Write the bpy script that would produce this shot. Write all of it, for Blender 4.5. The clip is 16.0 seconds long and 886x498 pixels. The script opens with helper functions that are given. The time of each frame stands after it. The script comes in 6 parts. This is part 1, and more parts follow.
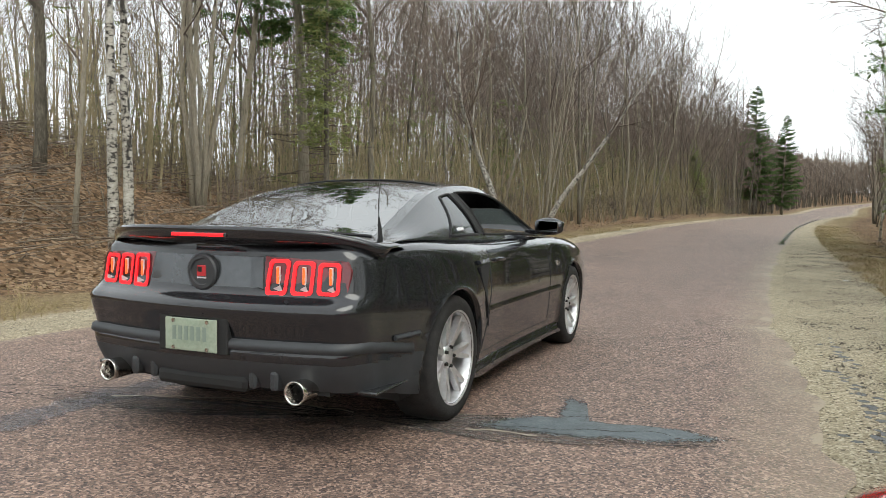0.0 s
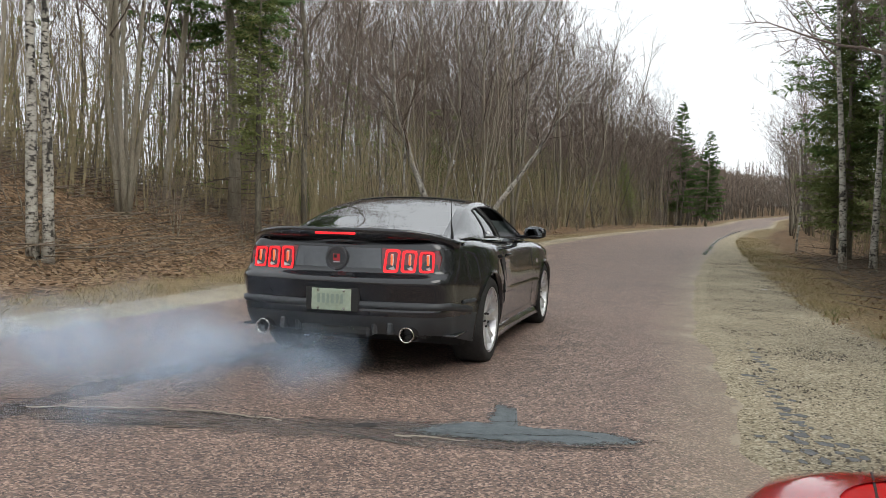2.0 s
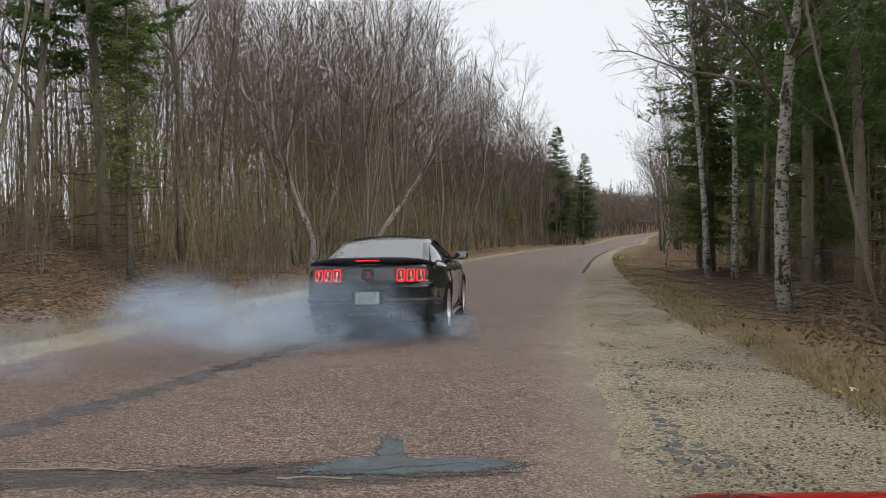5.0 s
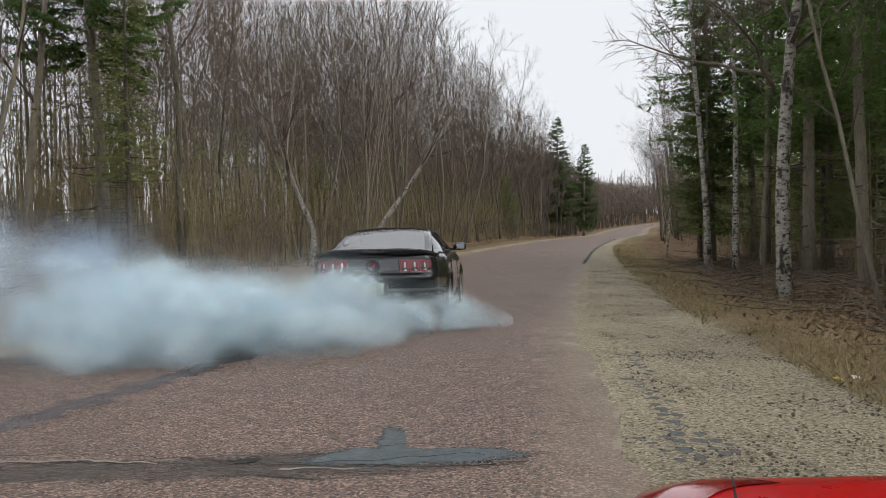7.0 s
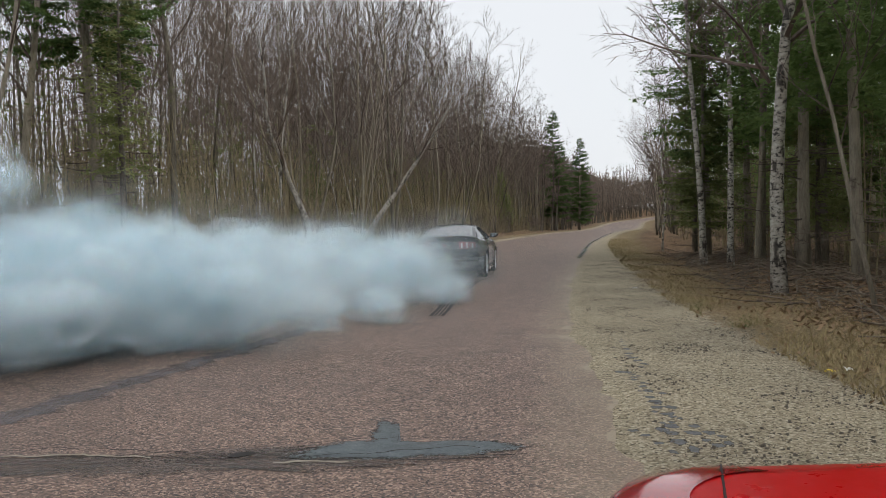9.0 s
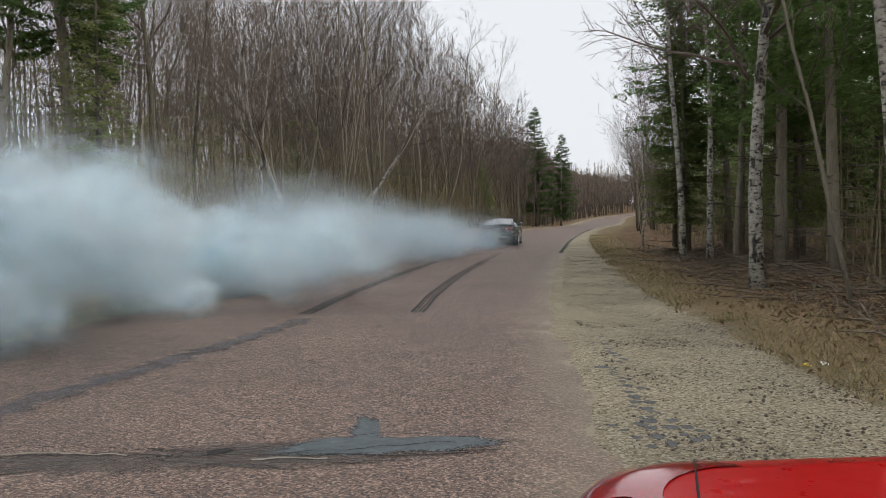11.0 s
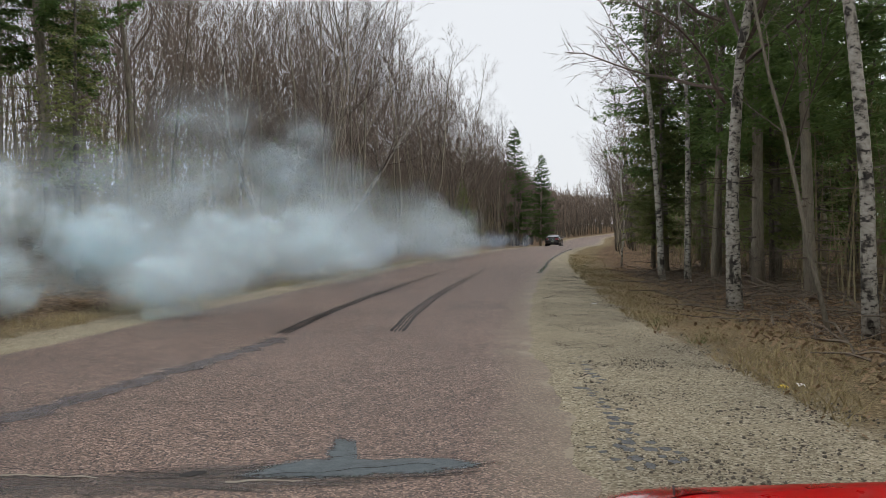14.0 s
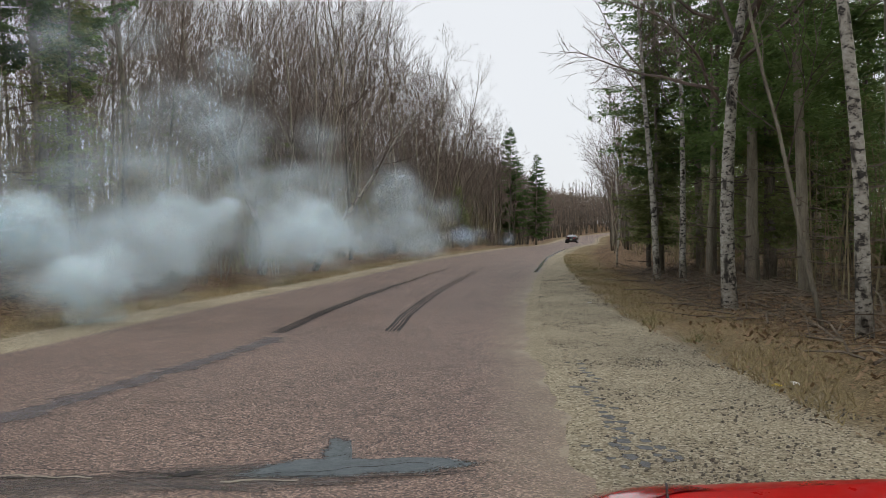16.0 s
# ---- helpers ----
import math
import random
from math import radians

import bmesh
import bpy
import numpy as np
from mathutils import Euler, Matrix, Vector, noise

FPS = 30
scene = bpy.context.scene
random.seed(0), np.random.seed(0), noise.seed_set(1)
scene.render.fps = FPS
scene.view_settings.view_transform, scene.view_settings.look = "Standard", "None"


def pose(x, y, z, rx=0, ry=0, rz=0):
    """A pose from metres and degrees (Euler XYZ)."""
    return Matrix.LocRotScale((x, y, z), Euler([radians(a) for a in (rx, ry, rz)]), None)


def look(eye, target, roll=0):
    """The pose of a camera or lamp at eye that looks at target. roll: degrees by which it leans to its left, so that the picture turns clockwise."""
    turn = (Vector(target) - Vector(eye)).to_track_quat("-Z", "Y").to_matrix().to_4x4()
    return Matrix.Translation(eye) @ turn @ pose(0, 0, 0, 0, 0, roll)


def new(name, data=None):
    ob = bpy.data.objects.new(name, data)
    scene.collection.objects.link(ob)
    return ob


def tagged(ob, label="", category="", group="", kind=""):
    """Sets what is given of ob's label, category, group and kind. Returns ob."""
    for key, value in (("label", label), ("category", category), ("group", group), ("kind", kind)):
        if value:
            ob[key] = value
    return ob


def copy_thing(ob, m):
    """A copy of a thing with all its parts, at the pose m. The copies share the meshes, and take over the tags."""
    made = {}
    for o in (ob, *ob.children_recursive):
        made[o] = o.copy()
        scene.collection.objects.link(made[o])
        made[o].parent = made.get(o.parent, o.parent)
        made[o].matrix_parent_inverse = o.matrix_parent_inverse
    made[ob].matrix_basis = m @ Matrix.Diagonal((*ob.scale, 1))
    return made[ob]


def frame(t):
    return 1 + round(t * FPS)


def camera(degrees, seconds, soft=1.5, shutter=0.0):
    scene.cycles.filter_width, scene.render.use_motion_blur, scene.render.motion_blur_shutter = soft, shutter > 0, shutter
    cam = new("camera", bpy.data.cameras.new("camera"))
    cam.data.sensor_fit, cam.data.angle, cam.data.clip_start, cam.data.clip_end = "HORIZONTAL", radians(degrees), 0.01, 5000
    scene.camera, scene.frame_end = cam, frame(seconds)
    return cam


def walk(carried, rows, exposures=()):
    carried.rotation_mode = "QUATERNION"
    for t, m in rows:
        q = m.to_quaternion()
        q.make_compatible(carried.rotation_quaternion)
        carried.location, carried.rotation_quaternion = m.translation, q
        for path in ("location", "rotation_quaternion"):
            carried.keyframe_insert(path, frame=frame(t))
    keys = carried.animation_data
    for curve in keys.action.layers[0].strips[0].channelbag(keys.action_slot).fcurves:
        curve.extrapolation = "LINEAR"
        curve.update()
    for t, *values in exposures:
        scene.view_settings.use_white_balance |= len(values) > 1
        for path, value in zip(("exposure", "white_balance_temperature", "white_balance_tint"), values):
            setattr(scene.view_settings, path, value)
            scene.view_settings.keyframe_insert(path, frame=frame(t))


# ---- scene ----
cam = camera(60.45, 16.0, soft=0.75)
# seconds, place, yaw, pitch, roll of the hand-held camera
PATH = [
    (0, 0.000, 0.000, 1.240, 0.00, -3.66, 0.50),
    (0.5, -0.000, 0.001, 1.239, 0.21, -3.61, 0.63),
    (1, 0.001, -0.001, 1.236, 0.26, -3.48, 0.60),
    (1.5, 0.018, -0.022, 1.218, -1.35, -3.28, 1.06),
    (2, 0.018, -0.009, 1.224, -4.94, -2.89, 1.07),
    (2.5, 0.037, -0.004, 1.238, -10.04, -1.79, 0.43),
    (3, 0.054, 0.003, 1.247, -12.25, -1.39, -0.56),
    (3.5, 0.068, 0.011, 1.249, -13.67, -0.92, -1.10),
    (6, 0.070, 0.022, 1.241, -13.14, -1.08, -1.12),
    (6.5, 0.074, 0.027, 1.237, -13.26, -1.39, -1.53),
    (7, 0.072, 0.030, 1.236, -13.39, -1.54, -1.38),
    (7.5, 0.072, 0.031, 1.235, -13.26, -1.56, -1.27),
    (8, 0.078, 0.030, 1.231, -13.44, -1.71, -1.50),
    (10.5, 0.090, 0.032, 1.226, -14.37, -2.19, -1.14),
    (11, 0.098, 0.036, 1.226, -15.04, -2.31, -1.45),
    (11.5, 0.104, 0.040, 1.225, -15.35, -2.18, -1.84),
    (12, 0.108, 0.044, 1.225, -15.87, -2.03, -1.56),
    (12.5, 0.104, 0.050, 1.225, -15.96, -1.96, -0.66),
    (13, 0.106, 0.051, 1.228, -16.05, -1.74, -0.62),
    (13.5, 0.107, 0.051, 1.230, -16.56, -1.25, -0.69),
    (14, 0.106, 0.050, 1.230, -16.58, -0.91, -1.00),
    (14.5, 0.107, 0.049, 1.230, -16.64, -0.78, -1.00),
    (15, 0.110, 0.050, 1.231, -16.74, -0.81, -1.36),
    (15.5, 0.110, 0.051, 1.228, -16.95, -0.86, -1.10),
    (16, 0.110, 0.049, 1.228, -16.91, -0.95, -1.08),
]
walk(cam, [(t, pose(x, y, z, 90 + pitch, 0, yaw) @ pose(0, 0, 0, 0, 0, roll)) for t, x, y, z, yaw, pitch, roll in PATH],
     exposures=[(0.0, 0.78, 6500, 4), (1.2, 0.7, 6500, 4), (2.0, 0.45, 6500, 7), (3.0, 0.15, 6500, 8), (4.0, 0.08, 6500, 9), (16.0, 0.0, 6500, 9)])

# ---------- sky and light: a bright overcast spring day ----------
world = bpy.data.worlds.new("overcast_sky")
scene.world = world
world.use_nodes = True
wn, wl = world.node_tree.nodes, world.node_tree.links
wn.clear()
w_out = wn.new("ShaderNodeOutputWorld")
w_bg = wn.new("ShaderNodeBackground")
w_sky = wn.new("ShaderNodeTexSky")
w_sky.sky_type = "NISHITA"
w_sky.sun_disc = False
w_sky.sun_elevation, w_sky.sun_rotation = radians(42), radians(150)
w_sky.air_density, w_sky.dust_density = 1.0, 4.0
w_cloud = wn.new("ShaderNodeTexNoise")
w_cloud.inputs["Scale"].default_value = 1.8
w_cloud.inputs["Detail"].default_value = 4
w_ramp = wn.new("ShaderNodeValToRGB")
w_ramp.color_ramp.elements[0].color = (8.4, 8.65, 9.1, 1)
w_ramp.color_ramp.elements[1].color = (9.9, 10.05, 10.35, 1)
w_mix = wn.new("ShaderNodeMixRGB")
w_mix.inputs[0].default_value = 0.88
wl.new(w_cloud.outputs["Fac"], w_ramp.inputs[0])
wl.new(w_sky.outputs[0], w_mix.inputs[1])
wl.new(w_ramp.outputs[0], w_mix.inputs[2])
wl.new(w_mix.outputs[0], w_bg.inputs[0])
w_bg.inputs[1].default_value = 0.1
wl.new(w_bg.outputs[0], w_out.inputs[0])
sun = new("sun", bpy.data.lights.new("sun", "SUN"))
sun.data.energy, sun.data.angle, sun.data.color = 1.0, radians(40), (1.0, 0.97, 0.92)
sun.matrix_world = look((0, 0, 30), (-10, 14, 5))
scene.cycles.transparent_max_bounces = 400


# ---------- materials ----------
def material(name):
    m = bpy.data.materials.new(name)
    m.use_nodes = True
    return m, m.node_tree.nodes, m.node_tree.links, m.node_tree.nodes["Principled BSDF"]


def ramp_node(n, stops):
    r = n.new("ShaderNodeValToRGB")
    e = r.color_ramp.elements
    while len(e) < len(stops):
        e.new(0.5)
    for k, (p, c) in zip(e, stops):
        k.position, k.color = p, (*c, 1)
    return r


def noise_node(n, l, scale, detail=5, rough=0.6, coords=None, stretch=None):
    t = n.new("ShaderNodeTexNoise")
    t.inputs["Scale"].default_value, t.inputs["Detail"].default_value = scale, detail
    t.inputs["Roughness"].default_value = rough
    if coords is None:
        coords = n.new("ShaderNodeTexCoord").outputs["Object"]
    if stretch:
        mp = n.new("ShaderNodeMapping")
        mp.inputs["Scale"].default_value = stretch
        l.new(coords, mp.inputs[0])
        coords = mp.outputs[0]
    l.new(coords, t.inputs["Vector"])
    return t


def bump_into(n, l, bsdf, height, strength, distance):
    b = n.new("ShaderNodeBump")
    b.inputs["Strength"].default_value, b.inputs["Distance"].default_value = strength, distance
    l.new(height, b.inputs["Height"])
    l.new(b.outputs[0], bsdf.inputs["Normal"])


def rough_stuff(name, dark, light, scale, rough=0.85, fine=6.0, bump=0.4, dist=0.01, per_object=0.0, stretch=None, thin=0.0):
    """A matt natural surface: two scales of noise between two colours, a little relief."""
    m, n, l, b = material(name)
    big = noise_node(n, l, scale, 4, 0.6, stretch=stretch)
    small = noise_node(n, l, scale * fine, 4, 0.7, stretch=stretch)
    mix = n.new("ShaderNodeMath")
    mix.operation = "MULTIPLY_ADD"
    mix.inputs[1].default_value = 0.5
    half = n.new("ShaderNodeMath")
    half.operation = "MULTIPLY"
    half.inputs[1].default_value = 0.5
    l.new(small.outputs["Fac"], half.inputs[0])
    l.new(big.outputs["Fac"], mix.inputs[0])
    l.new(half.outputs[0], mix.inputs[2])
    fac = mix.outputs[0]
    if per_object:
        info = n.new("ShaderNodeObjectInfo")
        add = n.new("ShaderNodeMath")
        add.operation = "MULTIPLY_ADD"
        add.inputs[1].default_value = per_object
        l.new(info.outputs["Random"], add.inputs[0])
        l.new(fac, add.inputs[2])
        sub = n.new("ShaderNodeMath")
        sub.operation = "SUBTRACT"
        sub.inputs[1].default_value = per_object / 2
        l.new(add.outputs[0], sub.inputs[0])
        fac = sub.outputs[0]
    r = ramp_node(n, [(0.32, dark), (0.68, light)])
    l.new(fac, r.inputs[0])
    l.new(r.outputs[0], b.inputs["Base Color"])
    b.inputs["Roughness"].default_value = rough
    b.inputs["Specular IOR Level"].default_value = 0.25
    if bump:
        bump_into(n, l, b, small.outputs["Fac"], bump, dist)
    if thin:
        # leaves and needles let part of the light through
        tl, mx = n.new("ShaderNodeBsdfTranslucent"), n.new("ShaderNodeMixShader")
        l.new(r.outputs[0], tl.inputs[0])
        mx.inputs[0].default_value = thin
        l.new(b.outputs[0], mx.inputs[1])
        l.new(tl.outputs[0], mx.inputs[2])
        l.new(mx.outputs[0], n["Material Output"].inputs[0])
    return m


def worn(m, most):
    """Lets a thin coating on the road wear through in specks, most of all towards its rim."""
    n, l = m.node_tree.nodes, m.node_tree.links
    out = n["Material Output"]
    shader = out.inputs[0].links[0].from_socket
    tc = n.new("ShaderNodeTexCoord").outputs["Object"]
    chips = noise_node(n, l, 34, 3, 0.7, tc)
    broad = noise_node(n, l, 4, 3, 0.6, tc)
    att = n.new("ShaderNodeAttribute")
    att.attribute_name = "wear"
    a1, a2, mr = n.new("ShaderNodeMath"), n.new("ShaderNodeMath"), n.new("ShaderNodeMapRange")
    a1.operation = a2.operation = "ADD"
    l.new(chips.outputs["Fac"], a1.inputs[0])
    l.new(broad.outputs["Fac"], a1.inputs[1])
    l.new(a1.outputs[0], a2.inputs[0])
    l.new(att.outputs["Fac"], a2.inputs[1])
    mr.inputs[1].default_value, mr.inputs[2].default_value, mr.inputs[4].default_value = 1.15, 1.75, most
    l.new(a2.outputs[0], mr.inputs[0])
    tr, mx = n.new("ShaderNodeBsdfTransparent"), n.new("ShaderNodeMixShader")
    l.new(mr.outputs[0], mx.inputs[0])
    l.new(tr.outputs[0], mx.inputs[1])
    l.new(shader, mx.inputs[2])
    l.new(mx.outputs[0], out.inputs[0])
    return m


def plain(name, color, rough, metal=0.0, coat=0.0, speck=0.08, scale=30):
    m, n, l, b = material(name)
    t = noise_node(n, l, scale, 4)
    lo, hi = [c * (1 - speck) for c in color], [min(1, c * (1 + speck)) for c in color]
    r = ramp_node(n, [(0.3, lo), (0.7, hi)])
    l.new(t.outputs["Fac"], r.inputs[0])
    l.new(r.outputs[0], b.inputs["Base Color"])
    b.inputs["Roughness"].default_value, b.inputs["Metallic"].default_value = rough, metal
    b.inputs["Coat Weight"].default_value = coat
    b.inputs["Coat Roughness"].default_value = 0.03
    return m


def glow(name, color, strength):
    m, n, l, b = material(name)
    b.inputs["Base Color"].default_value = (*color, 1)
    b.inputs["Emission Color"].default_value = (*color, 1)
    b.inputs["Emission Strength"].default_value = strength
    return m


def clear_glass(name, tint, share, ior=1.55):
    """Thin tinted glazing: see-through, with a sharp reflection by Fresnel."""
    m, n, l, b = material(name)
    n.remove(b)
    out = n["Material Output"]
    tr, gl, mx, fr = n.new("ShaderNodeBsdfTransparent"), n.new("ShaderNodeBsdfGlossy"), n.new("ShaderNodeMixShader"), n.new("ShaderNodeFresnel")
    tr.inputs[0].default_value = (*tint, 1)
    gl.inputs["Roughness"].default_value = 0.02
    gl.inputs[0].default_value = (share, share, share, 1)
    fr.inputs[0].default_value = ior
    l.new(fr.outputs[0], mx.inputs[0])
    l.new(tr.outputs[0], mx.inputs[1])
    l.new(gl.outputs[0], mx.inputs[2])
    l.new(mx.outputs[0], out.inputs[0])
    return m


def birch_bark():
    m, n, l, b = material("birch_bark")
    tc = n.new("ShaderNodeTexCoord").outputs["Object"]
    band = noise_node(n, l, 1.0, 4, 0.65, tc, (9, 9, 16))
    patch = noise_node(n, l, 1.0, 3, 0.6, tc, (5, 5, 2.2))
    r1 = ramp_node(n, [(0.40, (0.04, 0.036, 0.032)), (0.47, (0.36, 0.34, 0.3)), (0.7, (0.56, 0.54, 0.49))])
    r2 = ramp_node(n, [(0.36, (0.1, 0.09, 0.08)), (0.45, (0.8, 0.78, 0.75)), (0.7, (1, 1, 1))])
    mx = n.new("ShaderNodeMixRGB")
    mx.blend_type = "MULTIPLY"
    mx.inputs[0].default_value = 1
    l.new(band.outputs["Fac"], r1.inputs[0])
    l.new(patch.outputs["Fac"], r2.inputs[0])
    l.new(r1.outputs[0], mx.inputs[1])
    l.new(r2.outputs[0], mx.inputs[2])
    l.new(mx.outputs[0], b.inputs["Base Color"])
    b.inputs["Roughness"].default_value = 0.75
    bump_into(n, l, b, band.outputs["Fac"], 0.3, 0.01)
    return m


def asphalt():
    """Chip-sealed country road: reddish-grey stone chips in dark binder."""
    m, n, l, b = material("chip_seal_asphalt")
    tc = n.new("ShaderNodeTexCoord").outputs["Object"]
    vor = n.new("ShaderNodeTexVoronoi")
    vor.inputs["Scale"].default_value = 88
    l.new(tc, vor.inputs["Vector"])
    big = noise_node(n, l, 0.35, 4, 0.6, tc)
    mid = noise_node(n, l, 5, 5, 0.7, tc)
    chips = ramp_node(n, [(0.0, (0.04, 0.032, 0.029)), (0.3, (0.122, 0.087, 0.073)), (0.7, (0.215, 0.146, 0.117)), (1.0, (0.43, 0.32, 0.255))])
    sep = n.new("ShaderNodeSeparateColor")
    l.new(vor.outputs["Color"], sep.inputs[0])
    l.new(sep.outputs[0], chips.inputs[0])
    tone = ramp_node(n, [(0.3, (0.78, 0.76, 0.76)), (0.7, (1.12, 1.08, 1.05))])
    l.new(big.outputs["Fac"], tone.inputs[0])
    tone2 = ramp_node(n, [(0.3, (0.8, 0.8, 0.8)), (0.7, (1.15, 1.15, 1.15))])
    l.new(mid.outputs["Fac"], tone2.inputs[0])
    m1, m2 = n.new("ShaderNodeMixRGB"), n.new("ShaderNodeMixRGB")
    for mm in (m1, m2):
        mm.blend_type = "MULTIPLY"
        mm.inputs[0].default_value = 1
    l.new(chips.outputs[0], m1.inputs[1])
    l.new(tone.outputs[0], m1.inputs[2])
    l.new(m1.outputs[0], m2.inputs[1])
    l.new(tone2.outputs[0], m2.inputs[2])
    # sand that the verge has shed on to the road's edges
    att = n.new("ShaderNodeAttribute")
    att.attribute_name = "edge"
    sandn = noise_node(n, l, 1.6, 6, 0.7, tc)
    add = n.new("ShaderNodeMath")
    add.operation = "ADD"
    l.new(att.outputs["Fac"], add.inputs[0])
    l.new(sandn.outputs["Fac"], add.inputs[1])
    sr = ramp_node(n, [(0.62, (0, 0, 0)), (1.05, (0.55, 0.55, 0.55)), (1.35, (1, 1, 1))])
    half = n.new("ShaderNodeMath")
    half.operation = "MULTIPLY"
    half.inputs[1].default_value = 0.7
    l.new(add.outputs[0], half.inputs[0])
    l.new(half.outputs[0], sr.inputs[0])
    m3 = n.new("ShaderNodeMixRGB")
    l.new(sr.outputs[0], m3.inputs[0])
    l.new(m2.outputs[0], m3.inputs[1])
    m3.inputs[2].default_value = (0.31, 0.255, 0.185, 1)
    l.new(m3.outputs[0], b.inputs["Base Color"])
    b.inputs["Roughness"].default_value = 0.64
    b.inputs["Specular IOR Level"].default_value = 0.42
    bump_into(n, l, b, vor.outputs["Distance"], 0.5, 0.006)
    return m


def verge():
    """Ground beside the road: sand and gravel, then dry grass, then fallen leaves, by the distance from the road."""
    m, n, l, b = material("verge_and_forest_floor")
    tc = n.new("ShaderNodeTexCoord").outputs["Object"]
    fine = noise_node(n, l, 26, 6, 0.75, tc)
    mid = noise_node(n, l, 3.0, 6, 0.7, tc)
    big = noise_node(n, l, 0.5, 4, 0.6, tc)
    grit = n.new("ShaderNodeTexVoronoi")
    grit.inputs["Scale"].default_value = 70
    l.new(tc, grit.inputs["Vector"])
    leaf = n.new("ShaderNodeTexVoronoi")
    leaf.inputs["Scale"].default_value = 14
    l.new(tc, leaf.inputs["Vector"])
    s1, s2 = n.new("ShaderNodeSeparateColor"), n.new("ShaderNodeSeparateColor")
    l.new(grit.outputs["Color"], s1.inputs[0])
    l.new(leaf.outputs["Color"], s2.inputs[0])
    sand = ramp_node(n, [(0.0, (0.07, 0.06, 0.045)), (0.14, (0.24, 0.205, 0.145)), (0.7, (0.38, 0.33, 0.24)), (1.0, (0.55, 0.49, 0.38))])
    l.new(s1.outputs[0], sand.inputs[0])
    grass = ramp_node(n, [(0.34, (0.075, 0.055, 0.03)), (0.5, (0.2, 0.15, 0.085)), (0.66, (0.4, 0.32, 0.19))])
    l.new(fine.outputs["Fac"], grass.inputs[0])
    litter = ramp_node(n, [(0.0, (0.05, 0.034, 0.02)), (0.4, (0.13, 0.083, 0.048)), (0.75, (0.21, 0.135, 0.08)), (1.0, (0.3, 0.22, 0.15))])
    l.new(s2.outputs[0], litter.inputs[0])
    att = n.new("ShaderNodeAttribute")
    att.attribute_name = "band"
    # band 0 sand, 1 grass, 2 litter, with ragged borders
    rag = n.new("ShaderNodeMath")
    rag.operation = "MULTIPLY_ADD"
    rag.inputs[1].default_value = 0.9
    l.new(mid.outputs["Fac"], rag.inputs[0])
    l.new(att.outputs["Fac"], rag.inputs[2])
    f1 = n.new("ShaderNodeMapRange")
    f1.inputs[1].default_value, f1.inputs[2].default_value = 0.8, 1.15
    f2 = n.new("ShaderNodeMapRange")
    f2.inputs[1].default_value, f2.inputs[2].default_value = 1.75, 2.2
    for f in (f1, f2):
        l.new(rag.outputs[0], f.inputs[0])
    m1, m2, m3 = n.new("ShaderNodeMixRGB"), n.new("ShaderNodeMixRGB"), n.new("ShaderNodeMixRGB")
    l.new(f1.outputs[0], m1.inputs[0])
    l.new(sand.outputs[0], m1.inputs[1])
    l.new(grass.outputs[0], m1.inputs[2])
    l.new(f2.outputs[0], m2.inputs[0])
    l.new(m1.outputs[0], m2.inputs[1])
    l.new(litter.outputs[0], m2.inputs[2])
    tone = ramp_node(n, [(0.3, (0.75, 0.75, 0.75)), (0.7, (1.15, 1.13, 1.1))])
    l.new(big.outputs["Fac"], tone.inputs[0])
    m3.blend_type = "MULTIPLY"
    m3.inputs[0].default_value = 1
    l.new(m2.outputs[0], m3.inputs[1])
    l.new(tone.outputs[0], m3.inputs[2])
    l.new(m3.outputs[0], b.inputs["Base Color"])
    b.inputs["Roughness"].default_value = 0.95
    b.inputs["Specular IOR Level"].default_value = 0.15
    bump_into(n, l, b, fine.outputs["Fac"], 0.8, 0.03)
    return m


def paint(name, color, flake=0.02, rough=0.18, coat=1.0, ior=1.5):
    m, n, l, b = material(name)
    t = noise_node(n, l, 9, 5)
    r = ramp_node(n, [(0.35, (rough * 0.7,) * 3), (0.75, (rough * 1.5,) * 3)])
    l.new(t.outputs["Fac"], r.inputs[0])
    l.new(r.outputs[0], b.inputs["Roughness"])
    b.inputs["Base Color"].default_value = (*color, 1)
    b.inputs["Metallic"].default_value = flake
    b.inputs["Coat Weight"].default_value = coat
    b.inputs["Coat IOR"].default_value = ior
    b.inputs["Specular IOR Level"].default_value = 0.1
    b.inputs["Coat Roughness"].default_value = 0.025
    return m


